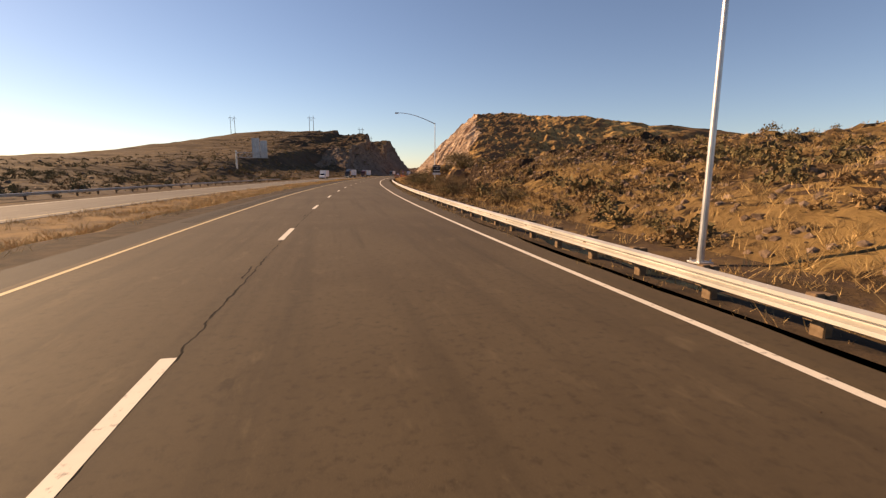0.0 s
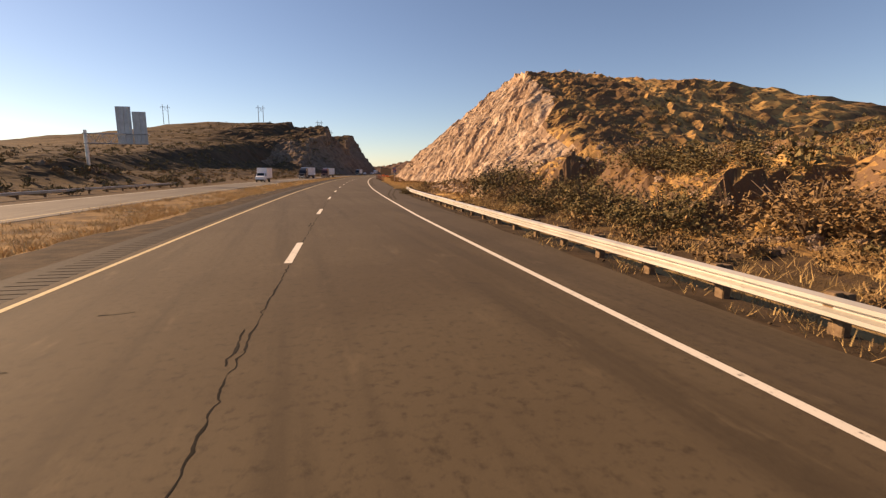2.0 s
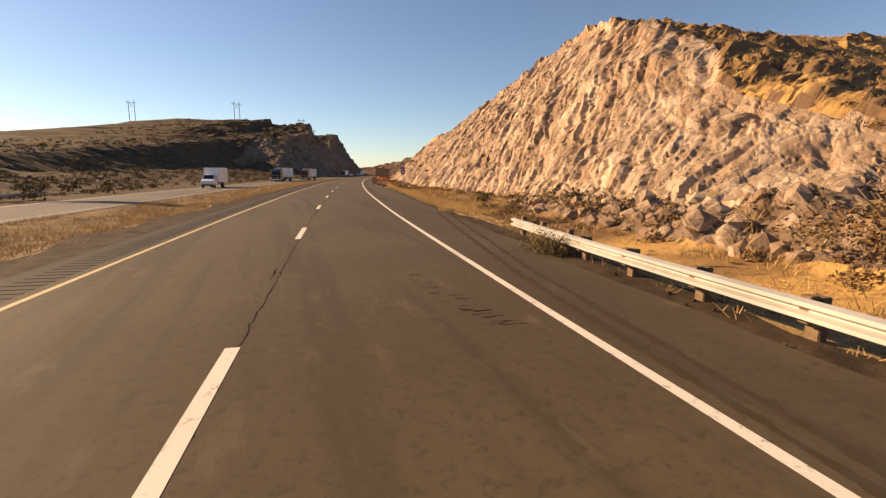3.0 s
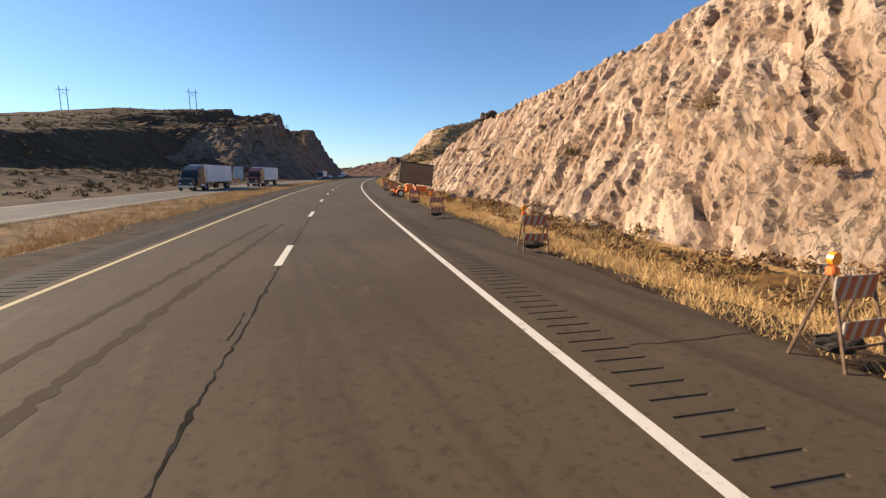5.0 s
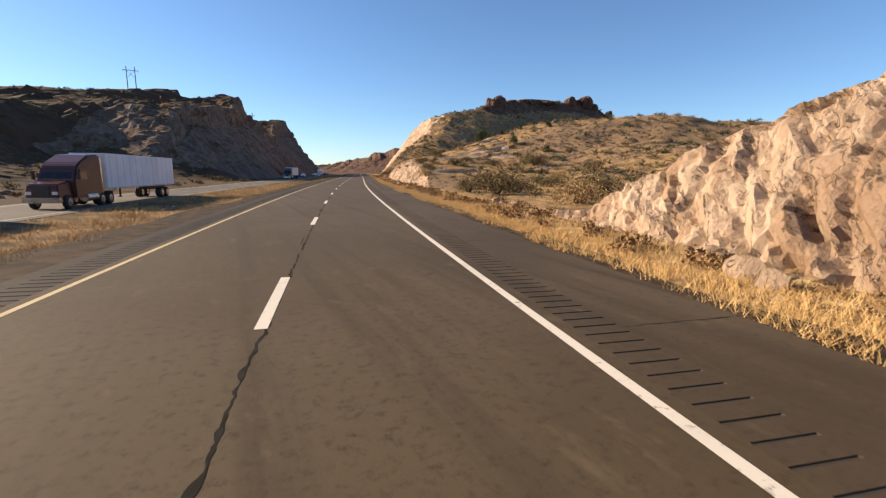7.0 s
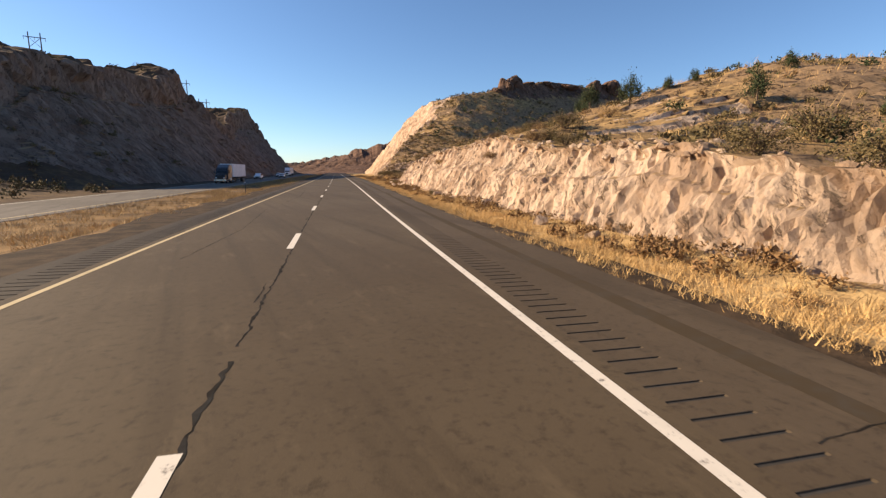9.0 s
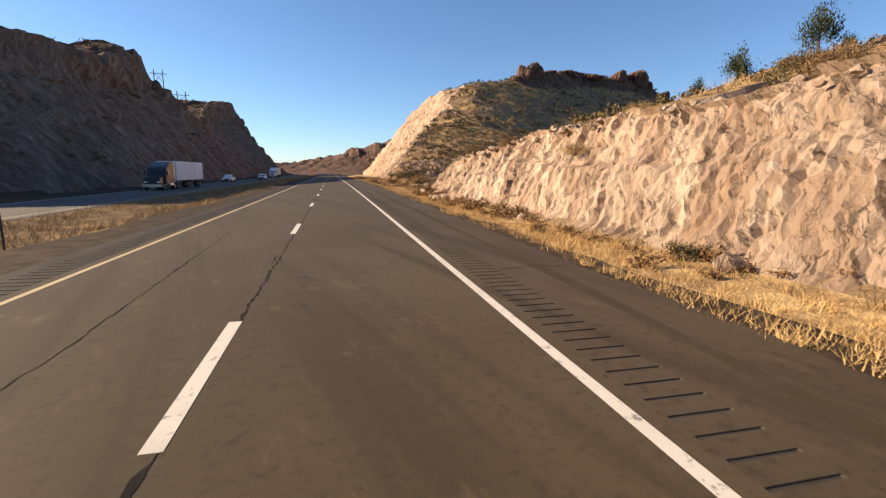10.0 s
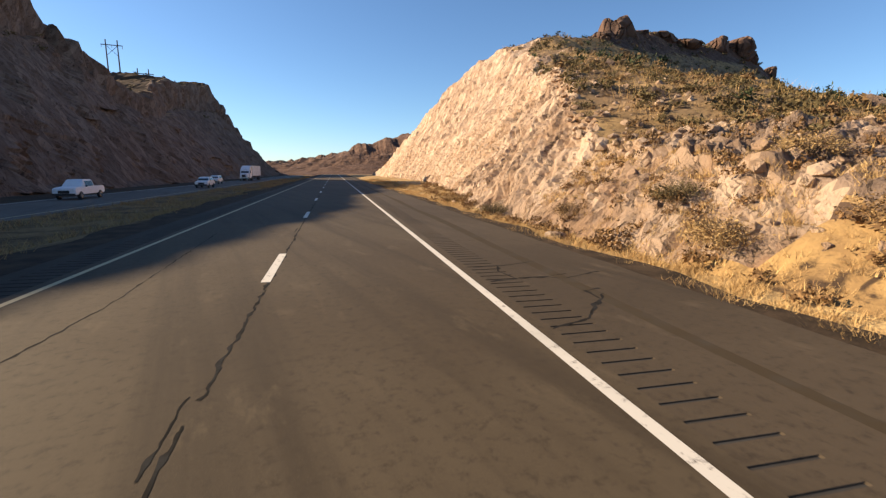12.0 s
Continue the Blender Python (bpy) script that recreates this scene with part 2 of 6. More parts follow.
def piece_tone(nt, vec, scale):
    """One tone for each broken piece of rock."""
    n = nt.nodes.new("ShaderNodeTexVoronoi")
    n.inputs["Scale"].default_value = scale
    nt.links.new(vec, n.inputs["Vector"])
    sep = nt.nodes.new("ShaderNodeSeparateColor")
    nt.links.new(n.outputs["Color"], sep.inputs["Color"])
    return sep.outputs[0]


def maths(nt, op, a, b):
    n = nt.nodes.new("ShaderNodeMath")
    n.operation = op
    for sock, v in zip(n.inputs, (a, b)):
        if isinstance(v, (int, float)):
            sock.default_value = v
        else:
            nt.links.new(v, sock)
    return n.outputs[0]


def slab_coords(nt, stretch):
    """Coordinates along, across and up the cuts, bent by noise, with the joints leaning along the road."""
    tc = nt.nodes.new("ShaderNodeTexCoord")
    n = nt.nodes.new("ShaderNodeTexNoise")
    n.inputs["Scale"].default_value, n.inputs["Detail"].default_value = 0.45, 5.0
    nt.links.new(tc.outputs["Object"], n.inputs["Vector"])
    v = nt.nodes.new("ShaderNodeVectorMath")
    v.operation = "MULTIPLY_ADD"
    v.inputs[1].default_value = (1.6, 1.6, 1.6)
    nt.links.new(n.outputs["Color"], v.inputs[0])
    nt.links.new(tc.outputs["Object"], v.inputs[2])
    out = nt.nodes.new("ShaderNodeCombineXYZ")
    for k, (axis, size) in enumerate(zip(((0.98, -0.2, 0.0), (0.2, 0.98, -0.8), (0.0, 0.0, 1.0)), stretch)):
        d = nt.nodes.new("ShaderNodeVectorMath")
        d.operation = "DOT_PRODUCT"
        d.inputs[1].default_value = tuple(a * size for a in axis)
        nt.links.new(v.outputs["Vector"], d.inputs[0])
        nt.links.new(d.outputs["Value"], out.inputs[k])
    return out.outputs["Vector"]


def noise_at(nt, vec, scale, detail, rough=0.6):
    n = nt.nodes.new("ShaderNodeTexNoise")
    n.inputs["Scale"].default_value, n.inputs["Detail"].default_value, n.inputs["Roughness"].default_value = scale, detail, rough
    nt.links.new(vec, n.inputs["Vector"])
    return n.outputs["Fac"]


def crevices(nt, vec, scale, width, detail=2.0):
    """Thin wandering lines where a stretched noise passes its middle value."""
    off = maths(nt, "ABSOLUTE", maths(nt, "SUBTRACT", noise_at(nt, vec, scale, detail), 0.5), 0.0)
    return steps(nt, off, width, width * 0.2)


def rock_material(name, pale, warm, dark, grass=True, joints=1.0):
    m, nt, b = material(name, 0.92)
    b.inputs["Specular IOR Level"].default_value = 0.15
    slab = slab_coords(nt, (0.5, 1.0, 0.30))
    big = noise_of(nt, 0.13, 5.0, distort=0.6)
    mid_n = noise_at(nt, slab, 0.8, 6.0)
    fine = noise_of(nt, 5.0, 8.0, rough=0.7)
    c = mixed(nt, steps(nt, big, 0.36, 0.62), pale, warm)
    c = mixed(nt, maths(nt, "MULTIPLY", steps(nt, mid_n, 0.51, 0.68), 0.8), c, dark)
    c = mixed(nt, maths(nt, "MULTIPLY", steps(nt, fine, 0.54, 0.74), 0.7), c, tuple(v * 0.52 for v in warm))
    c = mixed(nt, steps(nt, noise_at(nt, slab, 1.5, 5.0), 0.58, 0.74), c, tuple(min(v * 1.22, 0.8) for v in pale))
    # each slab weathered in its own tone
    slabs = piece_tone(nt, slab, 0.9)
    c = mixed(nt, maths(nt, "MULTIPLY", steps(nt, slabs, 0.45, 0.95), 0.55), c, (warm[0] * 0.62, warm[1] * 0.53, warm[2] * 0.45))
    c = mixed(nt, maths(nt, "MULTIPLY", steps(nt, piece_tone(nt, slab, 2.1), 0.55, 0.95), 0.45), c, (warm[0] * 0.66, warm[1] * 0.58, warm[2] * 0.50))
    c = mixed(nt, maths(nt, "MULTIPLY", steps(nt, slabs, 0.22, 0.05), 0.6), c, tuple(min(v * 1.3, 0.8) for v in pale))
    # rusty and grey stains that run down the face
    c = mixed(nt, maths(nt, "MULTIPLY", steps(nt, noise_of(nt, 0.5, 5.0, (1.0, 1.0, 0.25), distort=0.8), 0.58, 0.72), 0.45), c, (warm[0] * 0.85, warm[1] * 0.66, warm[2] * 0.5))
    # near-black lines paint the shade of cracks and steps into the rock colour
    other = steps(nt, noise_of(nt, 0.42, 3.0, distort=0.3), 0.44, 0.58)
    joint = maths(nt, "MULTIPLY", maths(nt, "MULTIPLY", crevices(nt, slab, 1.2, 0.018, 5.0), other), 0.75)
    fissure_shade = steps(nt, noise_at(nt, slab, 2.6, 8.0, 0.70), 0.565, 0.635)
    joint = maths(nt, "MAXIMUM", joint, maths(nt, "MULTIPLY", fissure_shade, 0.9))
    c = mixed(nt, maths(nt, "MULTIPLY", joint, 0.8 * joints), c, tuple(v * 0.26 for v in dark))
    if grass:
        c = mixed(nt, steep_mix(nt, 0.90, 0.98), c, (0.33, 0.22, 0.11))
    nt.links.new(c, b.inputs["Base Color"])
    relief = noise_of(nt, 5.5, 10.0, (1.0, 1.0, 0.6), rough=0.72)
    relief = maths(nt, "SUBTRACT", relief, maths(nt, "MULTIPLY", joint, 0.35))
    bumped(nt, b, relief, 1.0, 0.20)
    return m


def land_material(name, gold, brown, soil, sand, dark_from, cliff=0.66, bare=(0.085, 0.055, 0.038)):
    m, nt, b = material(name, 0.95)
    b.inputs["Specular IOR Level"].default_value = 0.12
    big = noise_of(nt, 0.05, 5.0, distort=0.5)
    mid_n = noise_of(nt, 0.35, 7.0, distort=0.7)
    fine = noise_of(nt, 3.2, 7.0, rough=0.7)
    grassy = mixed(nt, steps(nt, mid_n, 0.40, 0.62), gold, brown)
    earth = mixed(nt, steps(nt, fine, 0.4, 0.7), soil, sand)
    c = mixed(nt, steps(nt, big, 0.42, 0.60), grassy, earth)
    c = mixed(nt, steps(nt, noise_of(nt, 0.8, 6.0, distort=1.0), dark_from, dark_from + 0.10), c, (0.065, 0.042, 0.027))
    c = mixed(nt, steps(nt, fine, 0.58, 0.75), c, (0.10, 0.065, 0.04))
    c = mixed(nt, steep_mix(nt, cliff, cliff + 0.18), bare, c)
    nt.links.new(c, b.inputs["Base Color"])
    bumped(nt, b, fine, 0.7, 0.12)
    return m


def asphalt_material(name, low, high):
    m, nt, b = material(name, 0.82)
    big = noise_of(nt, 0.12, 4.0)
    streak = noise_of(nt, 1.0, 4.0, (1.4, 0.05, 1.0))
    grit = noise_of(nt, 90.0, 3.0, rough=0.8)
    c = mixed(nt, steps(nt, big, 0.38, 0.62), low, high)
    c = mixed(nt, steps(nt, streak, 0.45, 0.75), c, tuple(v * 0.72 for v in low))
    c = mixed(nt, steps(nt, noise_of(nt, 0.7, 6.0, distort=1.2), 0.66, 0.74), c, tuple(v * 0.6 for v in low))
    c = mixed(nt, steps(nt, noise_of(nt, 7.0, 6.0, rough=0.75), 0.48, 0.72), c, tuple(v * 0.62 for v in low))
    c = mixed(nt, steps(nt, noise_of(nt, 2.0, 5.0, (1.0, 0.35, 1.0), rough=0.7), 0.55, 0.75), c, tuple(v * 1.22 for v in high))
    c = mixed(nt, steps(nt, grit, 0.55, 0.75), c, tuple(min(1, v * 1.5) for v in high))
    nt.links.new(c, b.inputs["Base Color"])
    bumped(nt, b, grit, 0.5, 0.006)
    b.inputs["Specular IOR Level"].default_value = 0.22
    return m


def paint_material(name, colour, under):
    """Road paint, worn through in spots."""
    m, nt, b = material(name, 0.7)
    c = mixed(nt, steps(nt, noise_of(nt, 7.0, 7.0, rough=0.75), 0.55, 0.68), colour, under)
    c = mixed(nt, steps(nt, noise_of(nt, 0.7, 4.0), 0.5, 0.8), c, tuple(v * 0.75 for v in colour))
    nt.links.new(c, b.inputs["Base Color"])
    return m


def plain(name, colour, rough=0.5, metal=0.0, vary=0.12):
    """Paint, rubber or metal with faint dirt."""
    m, nt, b = material(name, rough, metal)
    c = mixed(nt, steps(nt, noise_of(nt, 2.2, 5.0), 0.4, 0.75), colour, tuple(v * (1 - 2.5 * vary) + 0.02 for v in colour))
    nt.links.new(c, b.inputs["Base Color"])
    return m


def leaf_material(name, a, b_):
    m, nt, b = material(name, 0.85)
    b.inputs["Specular IOR Level"].default_value = 0.2
    g = nt.nodes.new("ShaderNodeNewGeometry")
    c = mixed(nt, g.outputs["Random Per Island"], a, b_)
    nt.links.new(c, b.inputs["Base Color"])
    return m


LAND = land_material("dry_land", (0.40, 0.255, 0.105), (0.24, 0.148, 0.066), (0.13, 0.082, 0.045), (0.22, 0.14, 0.08), 0.535)
LAND_SLOPE = land_material("brown_slope_land", (0.48, 0.285, 0.105), (0.23, 0.13, 0.053), (0.12, 0.068, 0.034), (0.20, 0.118, 0.06), 0.55, 0.50, (0.14, 0.085, 0.052))
# scrub brown, darkened further to put the far hill's shade into the colour
LAND_DARK = land_material("scrub_land_with_shade", (0.125, 0.08, 0.038), (0.06, 0.038, 0.021), (0.042, 0.027, 0.017), (0.068, 0.045, 0.028), 0.48)
LAND_GOLD = land_material("golden_slope_land", (0.36, 0.235, 0.105), (0.23, 0.147, 0.07), (0.20, 0.132, 0.075), (0.29, 0.195, 0.115), 0.51, 0.40)
ROCK_FAR = rock_material("far_red_rock", (0.16, 0.098, 0.068), (0.12, 0.068, 0.046), (0.06, 0.037, 0.027), False)
ROCK_PALE = rock_material("pale_rock", (0.52, 0.385, 0.275), (0.45, 0.315, 0.215), (0.26, 0.18, 0.125))
ROCK_GREY = rock_material("pinkish_rock", (0.53, 0.40, 0.295), (0.45, 0.325, 0.23), (0.26, 0.19, 0.14))
# darker than the pale rock: holds part of the far cut's shade
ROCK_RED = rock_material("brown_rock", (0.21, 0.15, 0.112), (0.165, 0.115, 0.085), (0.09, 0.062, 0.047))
ROCK_RUBBLE = rock_material("rubble_rock", (0.34, 0.245, 0.18), (0.25, 0.175, 0.125), (0.12, 0.08, 0.06), False)
ROCK_DARK = rock_material("crag_rock", (0.15, 0.095, 0.068), (0.12, 0.07, 0.05), (0.055, 0.036, 0.029), False)
ASPHALT = asphalt_material("asphalt", (0.062, 0.0435, 0.0245), (0.078, 0.057, 0.0335))
SHOULDER = asphalt_material("shoulder_asphalt", (0.055, 0.039, 0.0228), (0.073, 0.053, 0.0325))
CONCRETE = asphalt_material("pale_asphalt", (0.10, 0.088, 0.072), (0.13, 0.115, 0.095))
TYRE = plain("tyre_mark", (0.046, 0.033, 0.0195), 0.95)
FAINT = plain("faint_dark", (0.054, 0.039, 0.023), 0.9)
TAR = plain("tar", (0.012, 0.010, 0.008), 0.95)
for dull in (TYRE, FAINT, TAR):
    dull.node_tree.nodes["Principled BSDF"].inputs["Specular IOR Level"].default_value = 0.1
# near-black floor colour that paints the shade inside the milled grooves
GROOVE_SHADE = plain("groove_shade", (0.024, 0.019, 0.014), 0.95)
WHITE_LINE = paint_material("white_road_paint", (0.58, 0.53, 0.45), (0.12, 0.10, 0.085))
YELLOW_LINE = paint_material("yellow_road_paint", (0.47, 0.37, 0.20), (0.12, 0.10, 0.085))
LEFT_EDGE = asphalt_material("dirty_shoulder_asphalt", (0.028, 0.020, 0.0125), (0.038, 0.028, 0.018))
GRIT = worn("gravel_and_soil", (0.030, 0.021, 0.013), (0.066, 0.044, 0.027), 1.5, 0.95, bump=0.6, dist=0.03)
STEEL = worn("galvanized_steel", (0.42, 0.42, 0.41), (0.56, 0.55, 0.53), 1.2, 0.42, 0.75)
RAIL_STEEL = worn("pale_galvanized_rail", (0.42, 0.40, 0.36), (0.54, 0.51, 0.46), 0.8, 0.48, 0.5)
WOOD = worn("weathered_post_wood", (0.13, 0.085, 0.05), (0.2, 0.135, 0.085), 6.0, 0.9)
POLE_WOOD = worn("utility_pole_wood", (0.09, 0.065, 0.05), (0.13, 0.1, 0.08), 3.0, 0.9)
GRASS = leaf_material("golden_dry_grass", (0.60, 0.405, 0.18), (0.38, 0.235, 0.095))
GRASS_DULL = leaf_material("dull_dry_grass", (0.44, 0.30, 0.13), (0.24, 0.15, 0.07))
STRAW = worn("straw_mat", (0.26, 0.165, 0.075), (0.50, 0.34, 0.155), 1.3, 0.95, bump=0.8, dist=0.08, fine=9.0)
MEDIAN = worn("median_mat", (0.085, 0.053, 0.027), (0.24, 0.15, 0.066), 0.7, 0.95, bump=0.8, dist=0.08, fine=7.0)
BUSH_LEAF = leaf_material("olive_bush_leaf", (0.17, 0.125, 0.055), (0.075, 0.06, 0.028))
DRY_LEAF = leaf_material("brown_bush_leaf", (0.25, 0.155, 0.07), (0.13, 0.08, 0.04))
WEED_LEAF = leaf_material("brown_weed_leaf", (0.26, 0.15, 0.065), (0.13, 0.075, 0.035))
JUNIPER_LEAF = leaf_material("juniper_leaf", (0.055, 0.07, 0.03), (0.03, 0.04, 0.018))
BARK = worn("bark", (0.12, 0.08, 0.055), (0.18, 0.13, 0.09), 9.0, 0.95)


# ---------------------------------------------------------------- mesh helpers
def quads(name, co, quad, mat, smooth=False):
    """A mesh from arrays: co (n, 3), quad (m, 4)."""
    me = bpy.data.meshes.new(name)
    me.vertices.add(len(co))
    me.vertices.foreach_set("co", np.asarray(co, np.float32).ravel())
    n, w = quad.shape
    me.loops.add(n * w)
    me.loops.foreach_set("vertex_index", quad.astype(np.int32).ravel())
    me.polygons.add(n)
    me.polygons.foreach_set("loop_start", (np.arange(n) * w).astype(np.int32))
    me.polygons.foreach_set("use_smooth", np.full(n, smooth))
    me.materials.append(mat)
    me.update(calc_edges=True)
    me.validate()
    return me


def part(name, bm, mat, parent, label=""):
    """A bmesh as one mesh object under a thing or a part."""
    me = bpy.data.meshes.new(name)
    bm.to_mesh(me)
    bm.free()
    me.materials.append(mat)
    ob = new(name, me)
    ob.parent = parent
    return tagged(ob, label)


def shared(name, me, parent, m=None, label=""):
    ob = new(name, me)
    ob.parent = parent
    if m is not None:
        ob.matrix_basis = m
    return tagged(ob, label)


def box(bm, size, at_=(0, 0, 0), turn=None, bevel=0.0, taper=1.0):
    """Adds a box, bevelled, its top scaled by taper."""
    r = bmesh.ops.create_cube(bm, size=1.0)
    vs = r["verts"]
    for v in vs:
        k = taper if v.co.z > 0 else 1.0
        v.co = Vector((v.co.x * size[0] * k, v.co.y * size[1] * k, v.co.z * size[2]))
    if bevel:
        es = list({e for v in vs for e in v.link_edges})
        r = bmesh.ops.bevel(bm, geom=es, offset=bevel, segments=2, affect="EDGES", clamp_overlap=True)
        vs = list({v for f in r["faces"] for v in f.verts} | {v for v in vs if v.is_valid})
    m = Matrix.Translation(at_) @ (turn if turn is not None else Matrix.Identity(4))
    bmesh.ops.transform(bm, matrix=m, verts=vs)
    return bm


def tube(bm, points, radii, sides=10):
    """Adds a closed tube through points."""
    rings = []
    pts = [Vector(p) for p in points]
    for i, p in enumerate(pts):
        d = (pts[min(i + 1, len(pts) - 1)] - pts[max(i - 1, 0)]).normalized()
        a = d.orthogonal().normalized() if abs(d.z) < 0.99 else Vector((1, 0, 0))
        a = (a - d * a.dot(d)).normalized()
        b = d.cross(a)
        r = radii[i] if isinstance(radii, (list, tuple)) else radii
        rings.append([bm.verts.new(p + (a * math.cos(2 * math.pi * k / sides) + b * math.sin(2 * math.pi * k / sides)) * r) for k in range(sides)])
    for r0, r1 in zip(rings, rings[1:]):
        for k in range(sides):
            bm.faces.new((r0[k], r0[(k + 1) % sides], r1[(k + 1) % sides], r1[k]))
    bm.faces.new(rings[0][::-1])
    bm.faces.new(rings[-1])
    bmesh.ops.recalc_face_normals(bm, faces=bm.faces)
    return bm


def empty(name, m, label, category, group=""):
    ob = new(name)
    ob.matrix_basis = m
    return tagged(ob, label, category, group)


# ---------------------------------------------------------------- ground, one sheet cut into land and rock faces
def spaced(*spans):
    return np.unique(np.round(np.concatenate([np.arange(a, b, d) for a, b, d in spans]), 3))


grow = np.cumsum(1.6 * 1.085 ** np.arange(38))
GRID_S = spaced((-60, 16, 0.9), (16, 112, 0.3), (112, 264, 0.18), (264, 284, 0.7), (284, 300, 0.3), (300, 396, 0.15), (396, 440, 0.2), (440, 560, 0.6), (560, 760, 3.0), (760, 1290, 14.0))
GRID_L = np.unique(np.round(np.concatenate([-66 - grow * 1.0, np.arange(-66, -28, 0.8), [-27.9, -27, -24.4, -22, -17, -16.2], np.arange(-15.8, -5.4, 0.6),
                                            [-5.5, -3, 0, 3, 6], np.arange(7.0, 11, 0.5), np.arange(11.0, 17.6, 0.13), np.arange(17.6, 27, 0.18), np.arange(27, 40, 0.45), np.arange(40, 66, 0.9), 66 + grow]), 3))
SS, LL = np.meshgrid(GRID_S, GRID_L, indexing="ij")
ZZ = land(SS, LL)
far_s, far_l = np.gradient(ZZ, GRID_S, GRID_L)
STEEP = np.hypot(far_s, far_l)
in_cut_a = (SS > 100) & (SS < 266) & (LL > 10.5) & (LL < 38)
in_cut_b = (SS > 280) & (SS < 397) & (LL > 9.8) & (LL < 36)
in_cut_c = (SS > 398) & (SS < 640) & (LL > 8.8) & (LL < 62)
in_cut_l = (SS > 330) & (LL < -29.5) & (LL > -90)
base_c_line = np.interp(SS, CUT_C_BASE_S, CUT_C_BASE_L)
face_near = np.where(SS < 168, ramp(ZZ - 0.86 * (LL - np.interp(SS, CUT_A_BASE_S, CUT_A_BASE_L)), -1.0, 0.0), 1.0)
round_foot = 0.9 * ramp(SS, 105, 112) * ramp(SS, 150, 138) * ramp(LL, 28 + 2 * value_noise(SS / 4.0, 3.0, 0, 161), 25) * ramp(LL, 15.2, 16.4) * ramp(ZZ, 0.3, 1.2)
rocky = np.maximum(ramp(STEEP, 0.40, 0.62) * (in_cut_a | in_cut_b) * np.where(in_cut_a, face_near, 1.0), ramp(far_l, 0.30, 0.50) * in_cut_c * ramp(SS, 400, 411) * ramp(ZZ - 0.84 * np.interp(SS, CUT_C_LEAN_S, CUT_C_LEAN) * (LL - base_c_line), -1.4, -0.2))
rocky = np.maximum(rocky, round_foot)
# broken rock stands out towards the road, in tall leaning blocks
lean = SS - np.where(in_cut_b, 0.28, 0.9) * ZZ
height_c = ZZ + 0.6 * LL
on = rocky > 0.01
bent = lean + 0.55 * fbm(lean / 4.5, height_c / 4.5, LL / 6.0, 2, 101) + 0.10 * value_noise(lean / 0.9, height_c / 0.9, 0, 103)
tall = height_c + 0.7 * fbm(lean / 3.5, height_c / 4.5, LL / 6.0, 2, 131) + 0.10 * value_noise(lean / 0.8, height_c / 0.8, 0, 133)
b1 = blocks(bent / 2.4, tall / 8.0, LL / 12.0, 3, on, 0.35, 1.3, 0.8, 1.0)
b2 = blocks(bent / 1.0, tall / 3.4, LL / 6.0, 17, on, 0.45, 1.5, 0.8, 1.1)
b3 = blocks(bent / 0.5, tall / 1.35, LL / 2.4, 29, on, 0.45, 1.6, 0.9, 1.0)
cleft = ramp(np.abs(value_noise(bent / 2.6, tall / 9.0, LL / 12.0, 27)), 0.09, 0.0) * ramp(value_noise(bent / 5.0, tall / 6.0, 0, 33), -0.1, 0.3)
cleft = cleft + 0.6 * ramp(np.abs(value_noise(bent / 1.2, tall / 5.0, LL / 9.0, 35)), 0.12, 0.0) * ramp(value_noise(bent / 3.0, tall / 4.0, 0, 37), -0.1, 0.3)
crack_b = in_cut_b * ramp(np.abs(value_noise(bent / 1.5, tall / 6.5, LL / 9.0, 39)), 0.07, 0.0) * ramp(value_noise(bent / 3.0, tall / 3.0, 0, 47), -0.35, 0.1)
crack_b = crack_b + 0.7 * in_cut_b * ramp(np.abs(value_noise(bent / 5.0, tall / 1.1, LL / 6.0, 49)), 0.06, 0.0) * ramp(value_noise(bent / 2.0, tall / 2.0, 0, 57), 0.0, 0.3)
# the low cut: tall narrow slabs below, a ledge, brighter blocks above
b4 = blocks(bent / 1.5, tall / 9.0, LL / 12.0, 151, on & in_cut_b, 0.3, 0.9, 1.0, 1.0)
b5 = blocks(bent / 0.5, tall / 4.0, LL / 8.0, 153, on & in_cut_b, 0.3, 0.9, 0.8, 0.9)
top_b = ramp(ZZ / np.maximum(np.interp(SS, CUT_B_S, CUT_B_Z), 0.5) + 0.10 * value_noise(SS / 3.0, 2.0, 0, 155), 0.56, 0.64)
w1, w2, w3 = np.where(in_cut_b, 0.12 * top_b, np.where(in_cut_c, 0.18, 0.30)), np.where(in_cut_b, 0.08 + 0.10 * top_b, 0.26), np.where(in_cut_b, 0.14, np.where(in_cut_c, 0.17, 0.10))
push = w1 * b1 + w2 * b2 + w3 * b3 + in_cut_b * (1 - top_b) * (0.14 * b4 + 0.12 * b5) + in_cut_b * 0.22 * top_b
flute = np.where(in_cut_b, 0.35, 1.0)
push = rocky * (push + 0.26 * crack_b + flute * (0.55 * cleft + 0.60 * fbm(SS / 14, ZZ / 9, 0, 3, 5) + 0.25 * np.abs(value_noise(lean / 2.2, height_c / 6.0, 0, 15))) + 0.12 * fbm(lean / 1.6, height_c / 3.0, LL / 3.0, 3, 9))
push_l = ramp(STEEP, 0.5, 0.9) * in_cut_l * (2.2 * blocks(lean / 9, height_c / 8, LL / 14, 41, in_cut_l) + 0.9 * blocks(lean / 3.5, height_c / 3.5, LL / 5, 43, in_cut_l))
push = push + rocky * 0.06 * fbm(lean / 0.7, height_c / 1.3, LL / 1.3, 3, 19)
gentle = 1 - ramp(STEEP, 0.30, 0.75)
LP = LL + push * 0.85 * (1 - gentle) + push_l
